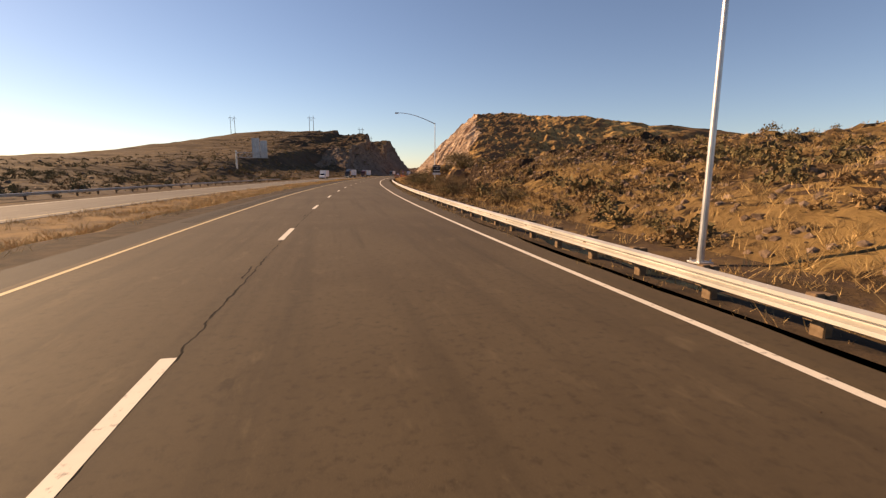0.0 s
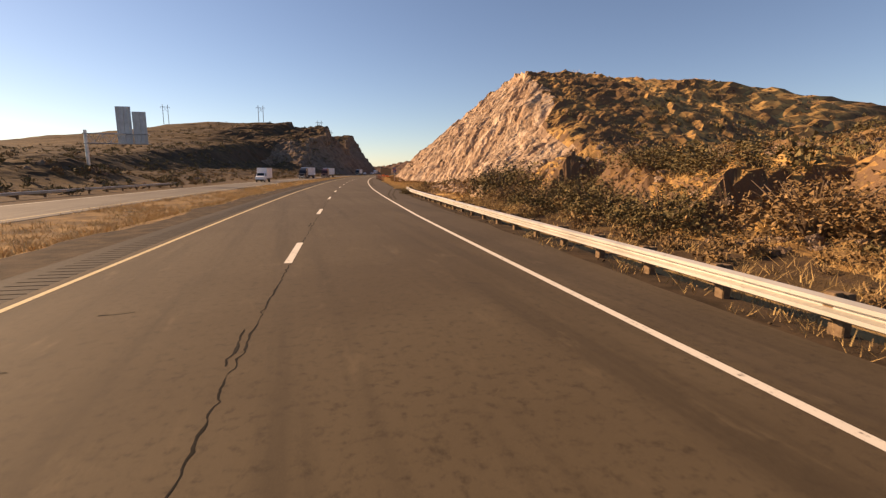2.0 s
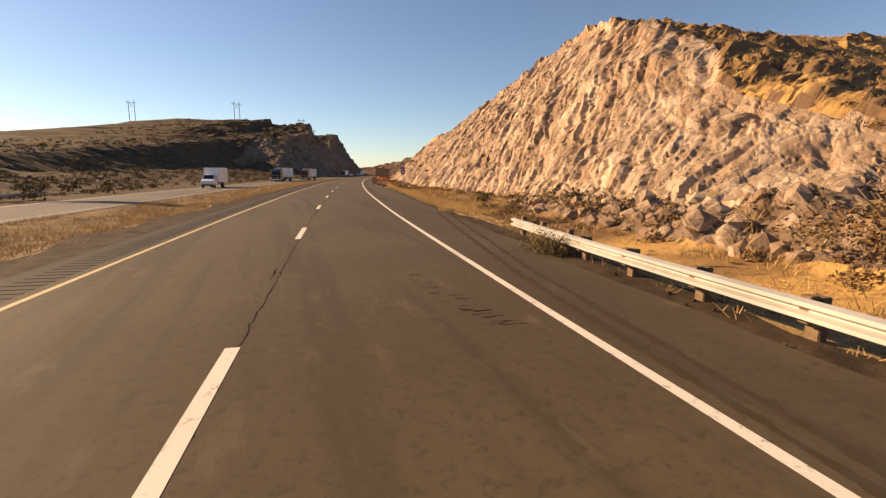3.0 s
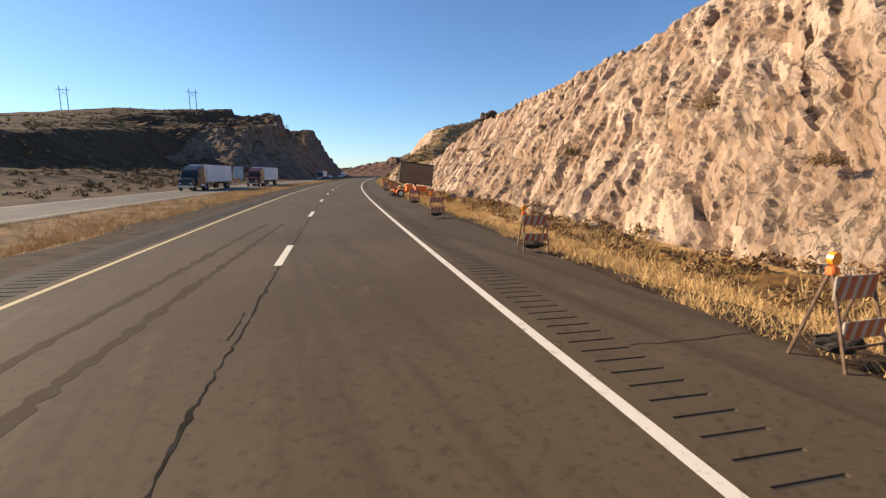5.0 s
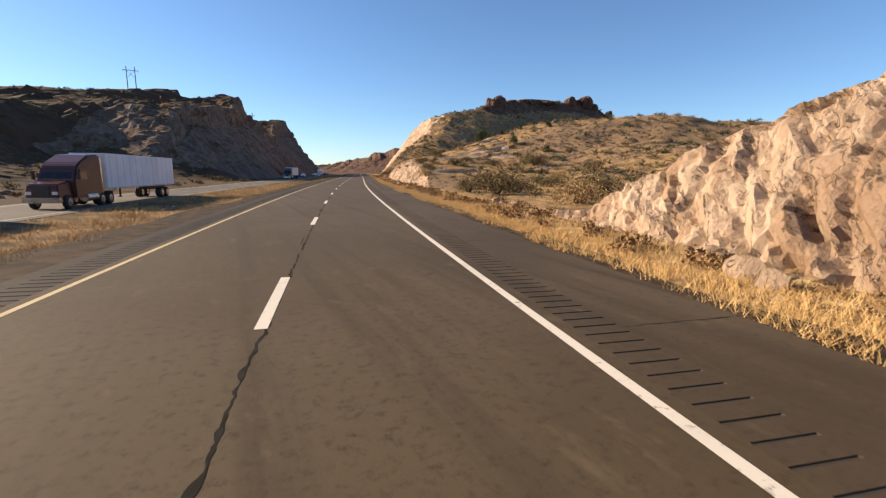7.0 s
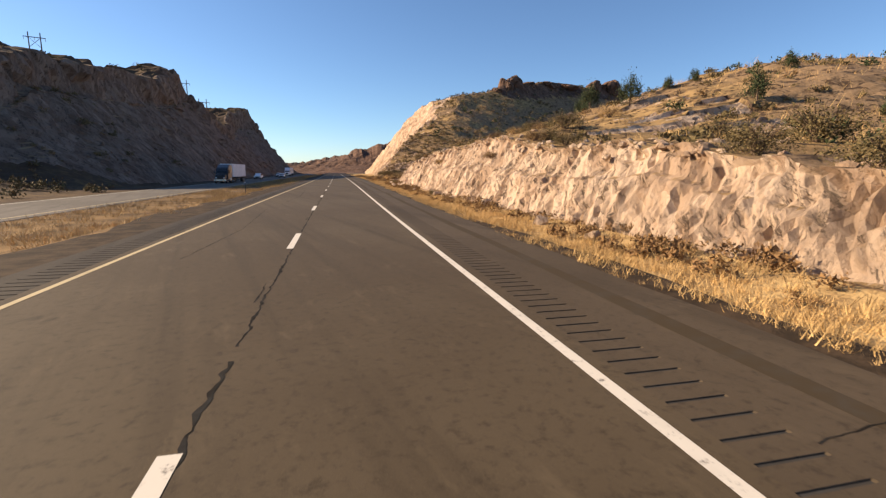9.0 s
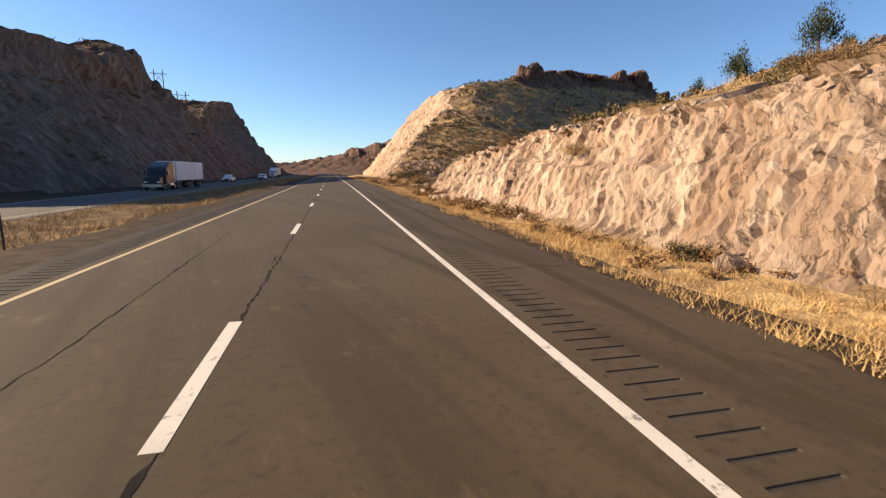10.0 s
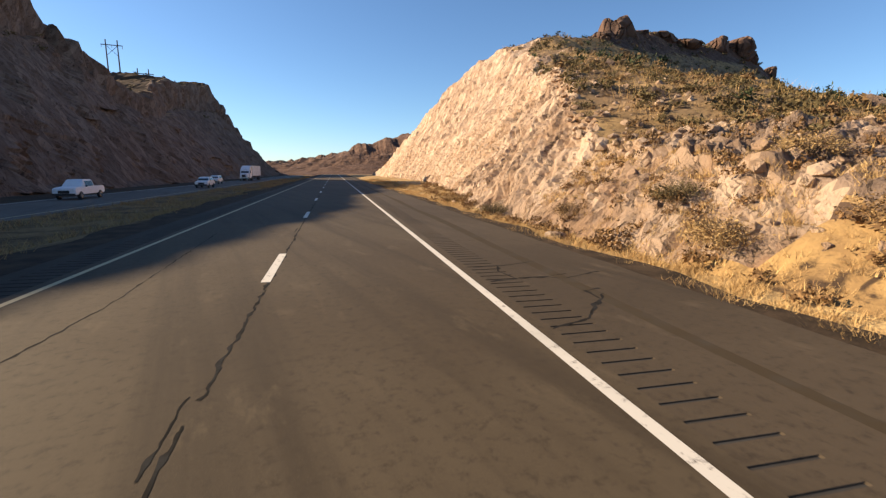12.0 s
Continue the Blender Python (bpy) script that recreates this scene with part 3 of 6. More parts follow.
ZP = ZZ - push * (0.45 + 0.35 * gentle) - push_l * 0.3
# ledges and steps on the natural slopes
natural = np.where(LL > 0, ramp(LL, np.where(SS < 110, 12.5, 14), np.where(SS < 110, 15, 22)), ramp(LL, -33, -45)) * (1 - ramp(rocky, 0, 0.3)) * ramp(SS, 700, 650)
WS = SS + 1.1 * fbm(SS / 2.6, LL / 2.6, 0, 3, 171)
WL = LL + 1.1 * fbm(SS / 2.6, LL / 2.6, 0, 3, 173)
ledge = 0.75 * blocks(WS / 6.5, WL / 6.5, LL * 0, 71, natural > 0.01) + 0.40 * blocks(WS / 2.4, WL / 2.4, LL * 0, 73, natural > 0.01)
ZP = ZP + natural * ledge * (0.45 + 0.55 * ramp(STEEP, 0.1, 0.35)) * np.where((SS > 255) & (LL > 0), 0.22, np.where(LL < 0, 0.5, 0.6))
near_nat = natural * (SS < 178) * (SS > 0) * (LL > 0)
ZP = ZP + near_nat * (0.35 + 0.65 * ramp(SS, 20, 60)) * (0.13 * blocks(WS / 1.3, WL / 2.0, LL * 0, 75, near_nat > 0.01, 0.0, 1.4, 0.7) + 0.75 * np.abs(fbm(SS / 1.9, LL / 3.0, 0, 4, 79)) + 0.20 * blocks(WS / 3.2, WL / 6.0, LL * 0, 77, near_nat > 0.01, 0.0, 1.6, 0.8))
# crags on the hill and a cap of hard rock along the long hill
crag = np.exp(-(((SS - np.interp(LL, [93, 137, 192], [540, 566, 578])) / 9) ** 2)) * ramp(LL, 78, 92) * ramp(LL, 215, 190)
ZP = ZP + crag * (0.5 + 3.0 * np.abs(blocks(SS / 9, LL / 9, LL * 0, 51, crag > 0.01)) + 1.5 * blocks(SS / 4, LL / 4, LL * 0, 53, crag > 0.01))
cap = np.clip(ramp(LL, -58, -66) * ramp(LL, -150, -108) * ramp(SS, 330, 400) * ramp(SS, 690, 655), 0, 1)
ZP = ZP + cap * (2.4 * blocks(SS / 11, LL / 11, LL * 0, 61, cap > 0.01) + 0.8 * blocks(SS / 4, LL / 4, LL * 0, 63, cap > 0.01))
# broken outcrops of the steep bank behind the guardrail
wall = ramp(STEEP, 0.45, 0.9) * (SS > 40) * (SS < 112) * (LL > 11) * (LL < 20)
LP = LP + wall * (0.20 * blocks(WS / 1.3, ZZ / 1.0, WL / 1.6, 111, wall > 0.01, 0.4, 1.2, 1.0) + 0.12 * blocks(WS / 0.6, ZZ / 0.5, WL / 0.8, 113, wall > 0.01, 0.4, 1.2, 1.0))
# rubble where the rock runs out, at the start of the near cut and of the far one
broken = ramp(SS, 96, 101) * ramp(SS, 128, 122) * ramp(LL, 11.2, 12.4) * ramp(LL, 19, 17) + ramp(SS, 388, 391) * ramp(SS, 416, 411) * ramp(LL, 11.6, 12.6) * ramp(LL, 24, 20)
broken = broken * (1 - rocky)
ZP = ZP + broken * (0.22 + 0.55 * np.abs(fbm(SS / 1.5, LL / 1.5, 0, 4, 181)) + 0.30 * blocks(WS / 1.2, WL / 1.2, LL * 0, 183, broken > 0.01, 0.0, 1.4, 0.8))
GX, GY = road_xy(SS, LP)
CO = np.stack([GX, GY, ZP], -1).reshape(-1, 3)
ni, nj = SS.shape
idx = np.arange(ni * nj).reshape(ni, nj)
QUAD = np.stack([idx[:-1, :-1], idx[:-1, 1:], idx[1:, 1:], idx[1:, :-1]], -1)


def ground_z(s, l):
    """Height of the finished ground."""
    i = np.clip(np.searchsorted(GRID_S, s) - 1, 0, ni - 2)
    j = np.clip(np.searchsorted(GRID_L, l) - 1, 0, nj - 2)
    u, v = (s - GRID_S[i]) / (GRID_S[i + 1] - GRID_S[i]), (l - GRID_L[j]) / (GRID_L[j + 1] - GRID_L[j])
    return (ZP[i, j] * (1 - u) + ZP[i + 1, j] * u) * (1 - v) + (ZP[i, j + 1] * (1 - u) + ZP[i + 1, j + 1] * u) * v


def centre(a):
    return (a[:-1, :-1] + a[1:, 1:]) / 2


keep_rows = [0]
for r_, s_ in enumerate(GRID_S):
    if s_ - GRID_S[keep_rows[-1]] >= 0.78 or r_ == ni - 1:
        keep_rows.append(r_)
keep_rows = np.unique(keep_rows)
ra, rb = keep_rows[:-1], keep_rows[1:]
COARSE = np.stack([idx[ra][:, :-1], idx[ra][:, 1:], idx[rb][:, 1:], idx[rb][:, :-1]], -1)
mid_l = (GRID_L[1:] + GRID_L[:-1]) / 2
fine_col, coarse_col = (mid_l > 0) & (mid_l < 42), (mid_l < 0) | (mid_l > 41)


def sheet(name, mask, mat, label, category, smooth):
    """The cells in mask as one mesh; long cells away from the rock faces."""
    q = np.concatenate([QUAD[mask & fine_col], COARSE[mask[ra] & coarse_col]])
    used, inv = np.unique(q, return_inverse=True)
    ob = new(name, quads(name, CO[used], inv.reshape(q.shape), mat, smooth))
    return tagged(ob, label, category, kind="structure")


face_rock = (centre(rocky) > 0.25)
m_a, m_b, m_c = face_rock & (centre(in_cut_a * 1.0) > 0.6), face_rock & (centre(in_cut_b * 1.0) > 0.6), face_rock & (centre(in_cut_c * 1.0) > 0.6)
m_b &= centre(SS) < 396
m_c &= centre(SS) > 396
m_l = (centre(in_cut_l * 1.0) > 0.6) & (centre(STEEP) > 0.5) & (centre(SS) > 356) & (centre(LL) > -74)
m_k = centre(crag) > 0.25
m_k &= ~m_c
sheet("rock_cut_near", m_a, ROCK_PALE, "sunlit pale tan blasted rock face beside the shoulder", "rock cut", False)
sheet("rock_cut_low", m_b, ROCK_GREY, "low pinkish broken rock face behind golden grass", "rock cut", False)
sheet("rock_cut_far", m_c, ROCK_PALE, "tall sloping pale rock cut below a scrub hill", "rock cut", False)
# the shaded face gets the darker rock colour on top of real shade
sheet("rock_cut_shaded", m_l, ROCK_RED, "high rock cut across the highway, coloured darker for its shade", "rock cut", False)
sheet("crag", m_k, ROCK_DARK, "dark rounded rock crags on the hill crest", "rock outcrop", False)
rest = ~(m_a | m_b | m_c | m_l | m_k)
rubble = rest & (centre(broken) > 0.3 + 0.25 * value_noise(centre(SS) / 1.6, centre(LL) / 1.6, 0, 185))
sheet("rubble", rubble, ROCK_RUBBLE, "broken pale brown rubble at the end of the rock cuts", "rubble", False)
rest &= ~rubble
far_hills = rest & (centre(SS) > 690)
sheet("ground_far_hills", far_hills, ROCK_FAR, "distant brown rocky hills", "ground", False)
rest &= ~far_hills
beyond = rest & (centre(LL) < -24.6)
grassy = rest & (centre(SS) > 116) & (centre(SS) < 640) & (centre(LL) > 6.5) & (centre(LL) < np.where(centre(SS) < 398, 10.9, centre(base_c_line) + 0.2))
near_slope = rest & (centre(SS) < 178) & (centre(LL) > 8.8) & (centre(LL) < 140)
scree = near_slope & (centre(SS) < 56 + 5 * value_noise(centre(LL) / 3.0, 2.0)) & (centre(LL) > 11.6)
sheet("ground_scree", scree, ROCK_RUBBLE, "pinkish broken rock and scree slope behind the guardrail", "ground", False)
near_slope &= ~scree
near_foot = near_slope & (centre(LL) < 12.4 + 0.8 * value_noise(centre(SS) / 3.0, 6.0)) & (centre(SS) < 100)
sheet("ground_bank_foot", near_foot, LAND_DARK, "dark brown soil behind the guardrail", "ground", False)
near_slope &= ~near_foot
rest &= ~near_foot
sheet("ground_near_slope", near_slope, LAND_SLOPE, "brown rocky hillside behind the guardrail", "ground", False)
rest &= ~near_slope
median_mask = rest & (centre(LL) < -6.0) & (centre(LL) > -16.3) & (centre(SS) < 640)
sheet("ground_median", median_mask, MEDIAN, "brown and golden dry grass mat of the median", "ground", False)
rest &= ~median_mask
sheet("ground_verge", grassy, STRAW, "mat of golden straw and dry grass beside the shoulder", "ground", False)
rest &= ~grassy
sheet("ground_far_side", beyond, LAND_DARK, "brown scrubby ground across the highway, darkened for the hill's shade", "ground", False)
golden = rest & (centre(SS) > 255) & (centre(LL) > 12)
sheet("ground_golden_slopes", golden, LAND_GOLD, "golden grassy hillside with brown soil", "ground", False)
rest &= ~golden
sheet("ground", rest & ~beyond, LAND, "dry desert ground with golden grass and scrub", "ground", False)

# the plain out to the horizon
bm = bmesh.new()
bmesh.ops.create_circle(bm, cap_ends=True, radius=4500, segments=64)
plain_ob = new("ground_plain", bpy.data.meshes.new("ground_plain"))
bm.to_mesh(plain_ob.data)
bm.free()
plain_ob.data.materials.append(LAND)
plain_ob.location = (0, 300, -6.0)
tagged(plain_ob, "flat dry desert plain reaching the horizon", "ground", kind="structure")


# ---------------------------------------------------------------- the road
def strip(name, s_list, l0, l1, z, mat, label, category, thick=0.0, parent=None):
    """A ribbon along the road between offsets l0(s) and l1(s); thick gives it sides."""
    s = np.asarray(s_list, float)
    a, b = np.broadcast_to(l0(s), s.shape), np.broadcast_to(l1(s), s.shape)
    cols = [(a, z), (b, z)]
    if thick:
        cols = [(a - 0.25, z - thick), (a, z), (b, z), (b + 0.25, z - thick)]
    co = []
    for l, zz in cols:
        x, y = road_xy(s, l)
        co.append(np.stack([x, y, np.full(len(s), zz)], -1))
    co = np.stack(co, 1)
    n, w = co.shape[:2]
    ix = np.arange(n * w).reshape(n, w)
    q = np.stack([ix[:-1, :-1], ix[:-1, 1:], ix[1:, 1:], ix[1:, :-1]], -1).reshape(-1, 4)
    ob = new(name, quads(name, co.reshape(-1, 3), q, mat))
    if parent:
        ob.parent = parent
        return ob
    return tagged(ob, label, category, kind="structure")


def const(v):
    return lambda s: np.full(np.shape(s), float(v))


def edge_white(s):
    return np.interp(s, [-60, 5, 30, 55, 86, 120, 150], [6.2, 6.65, 6.1, 5.55, 4.6, 4.0, 3.75])


def pave_right(s):
    return np.interp(s, [-60, 5, 55, 105, 118, 135, 160, 330, 400], [7.9, 7.4, 7.0, 6.5, 6.6, 6.7, 6.7, 6.6, 7.3]) + 0.10 * value_noise(np.asarray(s) / 2.5, 3.0) + 0.05 * value_noise(np.asarray(s) / 0.7, 9.0)


def rumble_out(s):
    return edge_white(s) + 0.96


def rumble_in(s):
    return edge_white(s) + 0.30


LONG = np.arange(-60, 690, 1.0)
strip("road", LONG, const(-3.92), rumble_in, 0.0, ASPHALT, "worn brownish grey two-lane highway asphalt", "road")
strip("road_shoulder_right", LONG, rumble_out, pave_right, 0.0, SHOULDER, "cracked asphalt shoulder beside the highway", "shoulder", 0.12)
strip("road_shoulder_left", LONG, const(-5.0), const(-4.62), 0.0, LEFT_EDGE, "narrow asphalt shoulder along the median", "shoulder", 0.12)


def rumble(name, s0, s1, la, lb, label, mat):
    """Milled grooves across the shoulder's edge, one each 0.305 m; plain asphalt before and after."""
    n = int((s1 - s0) / 0.305)
    base = s0 + 0.305 * np.arange(n)
    prof = np.array([(0.0, 0.0), (0.15, 0.0), (0.156, -0.012), (0.188, -0.012), (0.196, 0.0)])
    s = np.concatenate([[-60], (base[:, None] + prof[:, 0]).ravel(), [690]])
    z = np.concatenate([[0], np.tile(prof[:, 1], n), [0]])
    fill = np.concatenate([np.arange(-59, s0, 1.0), np.arange(s1 + 1, 690, 1.0)])
    s, z = np.concatenate([s, fill]), np.concatenate([z, fill * 0])
    order = np.argsort(s)
    s, z = s[order], z[order]
    co = []
    for l in (la(s), lb(s)):
        x, y = road_xy(s, l)
        co.append(np.stack([x, y, z], -1))
    co = np.stack(co, 1)
    ix = np.arange(len(s) * 2).reshape(-1, 2)
    q = np.stack([ix[:-1, 0], ix[:-1, 1], ix[1:, 1], ix[1:, 0]], -1)
    me = quads(name, co.reshape(-1, 3), q, mat)
    # the deepest faces get the painted shade colour
    me.materials.append(GROOVE_SHADE)
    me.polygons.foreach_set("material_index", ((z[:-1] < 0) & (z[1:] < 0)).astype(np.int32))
    ob = new(name, me)
    return tagged(ob, label, "rumble strip", kind="structure")


rumble("rumble_strip_right", 132, 560, rumble_in, rumble_out, "milled rumble grooves beside the white edge line", SHOULDER)
rumble("rumble_strip_left", 20, 560, const(-4.62), const(-3.92), "milled rumble grooves beside the yellow edge line", LEFT_EDGE)
strip("edge_line_white", LONG, lambda s: edge_white(s) - 0.075, lambda s: edge_white(s) + 0.075, 0.004, WHITE_LINE, "solid white painted edge line", "road marking")
strip("edge_line_yellow", LONG, const(-3.72), const(-3.60), 0.004, YELLOW_LINE, "solid faded yellow painted edge line", "road marking")
lane_line = tagged(new("lane_line"), "broken white painted lane line on asphalt", "road marking", kind="structure")
for k in range(-5, 56):
    s0 = 2.3 + 12.19 * k
    strip("dash", np.linspace(s0, s0 + 3.05, 4), const(-0.085), const(0.085), 0.004, WHITE_LINE, "", "", parent=lane_line)
strip("road_opposite", LONG, const(-24.6), const(-15.9), -0.69, CONCRETE, "paler asphalt of the opposite carriageway", "road", 0.2)
strip("edge_line_opposite_near", LONG, const(-16.9), const(-16.75), -0.686, YELLOW_LINE, "thin yellow edge line of the opposite carriageway", "road marking")
strip("edge_line_opposite_far", LONG, const(-24.1), const(-23.95), -0.686, WHITE_LINE, "thin white edge line of the opposite carriageway", "road marking")


# ---------------------------------------------------------------- guard rails
def along(s, l, z=0.0, turn=0.0):
    """A pose on the road's line, +y along the road."""
    p = at(s, l, z)
    return pose(p.x, p.y, p.z, 0, 0, turn_at(s) + turn)


def beam_mesh(name, s_list, l_of, z0, side, mat):
    """A W-section beam along the road, its ribs towards the side."""
    prof = [(0.0, 0.71), (0.085, 0.675), (0.085, 0.62), (-0.01, 0.58), (-0.01, 0.55), (0.085, 0.51), (0.085, 0.455), (0.0, 0.42),
            (-0.012, 0.42), (0.071, 0.457), (0.071, 0.508), (-0.022, 0.55), (-0.022, 0.58), (0.071, 0.622), (0.071, 0.672), (-0.012, 0.71)]
    s = np.asarray(s_list, float)
    co = []
    for out, z in prof:
        x, y = road_xy(s, l_of(s) + side * out)
        co.append(np.stack([x, y, np.full(len(s), z + z0) + 0.012 * value_noise(s / 4.0, 1.5)], -1))
    co = np.stack(co, 1)
    n, w = co.shape[:2]
    ix = np.arange(n * w).reshape(n, w)
    nxt = np.roll(ix, -1, axis=1)
    q = np.stack([ix[:-1], nxt[:-1], nxt[1:], ix[1:]], -1).reshape(-1, 4)
    return quads(name, co.reshape(-1, 3), q, mat)


bm = bmesh.new()
box(bm, (0.15, 0.2, 1.0), (0, 0, 0.22), bevel=0.012)
POST_ME = bpy.data.meshes.new("rail_post")
bm.to_mesh(POST_ME)
POST_ME.materials.append(WOOD)
bm.clear()
box(bm, (0.15, 0.15, 0.36), (0, 0, 0.56), bevel=0.01)
BLOCK_ME = bpy.data.meshes.new("blockout")
bm.to_mesh(BLOCK_ME)
BLOCK_ME.materials.append(WOOD)
bm.free()


def guard_rail(s0, s1, l_of, z0, side, gap, label):
    rail = tagged(new("guardrail"), label, "guardrail")
    cuts = list(np.arange(s0, s1, 7.62)) + [s1]
    for a, b in zip(cuts, cuts[1:]):
        shared("beam", beam_mesh("beam", np.linspace(a - 0.12, b + 0.12, 9), lambda s: l_of(s) + (0.003 if int(a) % 2 else 0.0), z0, side, RAIL_STEEL), rail)
    for s in np.arange(s0 + 0.6, s1, gap):
        l = float(l_of(s))
        shared("post", POST_ME, rail, along(s, l - side * 0.26, z0, random.uniform(-3, 3)))
        shared("blockout", BLOCK_ME, rail, along(s, l - side * 0.087, z0))
    return rail


def rail_line(s):
    return np.interp(s, [-60, 5, 55, 100, 107, 113], [8.0, 7.75, 7.45, 6.95, 6.95, 7.3])


near_rail = guard_rail(-36, 107.6, rail_line, -0.20, -1, 1.905, "pale galvanized W-beam guardrail on weathered wooden posts")
shared("end_terminal", beam_mesh("end_terminal", np.linspace(107.5, 112.6, 12), rail_line, -0.20, -1, RAIL_STEEL), near_rail, None, "flared guardrail end section")
for s in (108.5, 110.4, 112.2):
    shared("post", POST_ME, near_rail, along(s, float(rail_line(s)) + 0.26, -0.14))
guard_rail(-20, 150, lambda s: np.full(np.shape(s), -28.4), -0.72, 1, 3.81, "distant guardrail with dark posts beyond the opposite carriageway")


# ---------------------------------------------------------------- lettering
def letters(text, size, mat, parent, m, name="lettering"):
    cu = bpy.data.curves.new(name, "FONT")
    cu.body, cu.size, cu.align_x, cu.align_y, cu.extrude = text, size, "CENTER", "CENTER", 0.003
    tmp = new(name + "_tmp", cu)
    me = bpy.data.meshes.new_from_object(tmp.evaluated_get(bpy.context.evaluated_depsgraph_get()))
    bpy.data.objects.remove(tmp)
    me.materials.clear()
    me.materials.append(mat)
    return shared(name, me, parent, m)


BLACK = plain("black_sheeting", (0.015, 0.015, 0.016), 0.5)
WHITE_SHEET = plain("white_sheeting", (0.72, 0.71, 0.68), 0.5)
BLUE = plain("interstate_blue", (0.016, 0.03, 0.16), 0.45)
RED = plain("interstate_red", (0.30, 0.03, 0.03), 0.45)
ALU = worn("sheet_aluminium", (0.40, 0.41, 0.42), (0.52, 0.53, 0.54), 0.9, 0.5, 0.35)
ORANGE = plain("orange_paint", (0.78, 0.16, 0.015), 0.5)
# white sheeting with the shade of the backlit panel side in its colour
SHADED_SHEET = plain("shaded_white_sheeting", (0.40, 0.33, 0.25), 0.6)
BROWN_STEEL = worn("brown_steel", (0.10, 0.055, 0.032), (0.17, 0.10, 0.06), 9.0, 0.8)
# stripe orange, darkened the same way for the backlit side
SHADED_ORANGE = plain("shaded_orange_sheeting", (0.36, 0.085, 0.025), 0.6)
AMBER = plain("amber_plastic", (0.90, 0.30, 0.02), 0.25)
RUBBER = plain("black_rubber", (0.02, 0.02, 0.021), 0.85)
SANDBAG = worn("dark_sandbag", (0.02, 0.018, 0.016), (0.05, 0.042, 0.035), 8.0, 0.9)
SCREEN = worn("dull_display_face", (0.125, 0.095, 0.062), (0.155, 0.12, 0.08), 0.8, 0.45)
FRAME_DARK = plain("dark_frame", (0.03, 0.026, 0.024), 0.55)
GLASS = plain("dark_glass", (0.012, 0.014, 0.017), 0.08)
CHROME = plain("chrome", (0.6, 0.6, 0.6), 0.2, 0.9)
WHITE_PAINT = plain("white_vehicle_paint", (0.72, 0.73, 0.75), 0.35, 0.0, 0.06)
TRAILER_WHITE = worn("white_trailer_panel", (0.66, 0.67, 0.69), (0.76, 0.77, 0.79), 0.5, 0.45)
LENS = plain("headlight_lens", (0.75, 0.76, 0.74), 0.12)


# ---------------------------------------------------------------- lamps and signs
def street_lamp(m, height, reach, label):
    lamp = empty("street_lamp", m, label, "street lamp", "lamps along the shoulder")
    bm = bmesh.new()
    box(bm, (0.42, 0.42, 0.05), (0, 0, 0.02), bevel=0.01)
    for a in (-0.15, 0.15):
        for b in (-0.15, 0.15):
            tube(bm, [(a, b, 0.04), (a, b, 0.11)], 0.022, 6)
    part("base_plate", bm, STEEL, lamp)
    bm = bmesh.new()
    tube(bm, [(0, 0, 0.04), (0, 0, 1.2), (0, 0, height * 0.5), (0, 0, height)], [0.085, 0.08, 0.068, 0.05], 14)
    tube(bm, [(0, 0, height - 0.12), (0, 0, height + 0.08)], 0.075, 12)
    part("pole", bm, STEEL, lamp)
    bm = bmesh.new()
    pts = [(-reach * u, 0, height - 0.05 + 1.5 * math.sin(u * math.pi / 2)) for u in np.linspace(0, 1, 10)]
    tube(bm, pts, [0.06 - 0.025 * u for u in np.linspace(0, 1, 10)], 10)
    part("arm", bm, STEEL, lamp)
    bm = bmesh.new()
    box(bm, (0.75, 0.3, 0.14), (-reach - 0.3, 0, height + 1.44), bevel=0.05, taper=0.75)
    head = part("luminaire", bm, ALU, lamp)
    bm = bmesh.new()
    box(bm, (0.42, 0.22, 0.08), (-reach - 0.36, 0, height + 1.345), bevel=0.035)
    part("lens", bm, LENS, head, "clear lamp lens")
    return lamp


street_lamp(along(9.5, 10.4, -0.1), 9.4, 5.6, "tall galvanized street lamp with curved arm behind the guardrail")
street_lamp(along(71.5, 13.1, 0.1), 9.3, 5.4, "tall galvanized street lamp carrying a black road sign")

bsign = empty("road_sign", along(71.35, 13.35, 2.55), "black buckle up road sign clamped to a lamp pole", "road sign")
bm = bmesh.new()
box(bm, (1.15, 0.02, 1.15), (0, 0, 0.1), bevel=0.006)
panel = part("panel", bm, BLACK, bsign, "black sign panel with white lettering")
letters("BUCKLE", 0.27, WHITE_SHEET, panel, pose(0, -0.016, 0.48, 90))
letters("UP", 0.27, WHITE_SHEET, panel, pose(0.12, -0.016, 0.17, 90))
for x, w_ in ((-0.3, 0.3), (0.06, 0.26), (0.36, 0.2)):
    bm = bmesh.new()
    box(bm, (w_, 0.006, 0.13), (x, -0.014, -0.16))
    part("bar", bm, WHITE_SHEET, panel, "white bar of small lettering")
bm = bmesh.new()
box(bm, (1.15, 0.02, 0.3), (0, 0, -0.64), bevel=0.006)
part("lower_panel", bm, WHITE_SHEET, bsign, "pale lower sign panel")
bm = bmesh.new()
for z in (0.45, -0.25):
    box(bm, (0.30, 0.09, 0.05), (-0.25, 0.06, z), bevel=0.005)
part("clamp", bm, STEEL, bsign)

route = empty("route_marker", along(164.0, 9.3, 0.05), "blue interstate shield marker on a slim steel post", "road sign")
bm = bmesh.new()
box(bm, (0.06, 0.045, 2.75), (0, 0.03, 1.3), bevel=0.008)
part("post", bm, STEEL, route)
bm = bmesh.new()
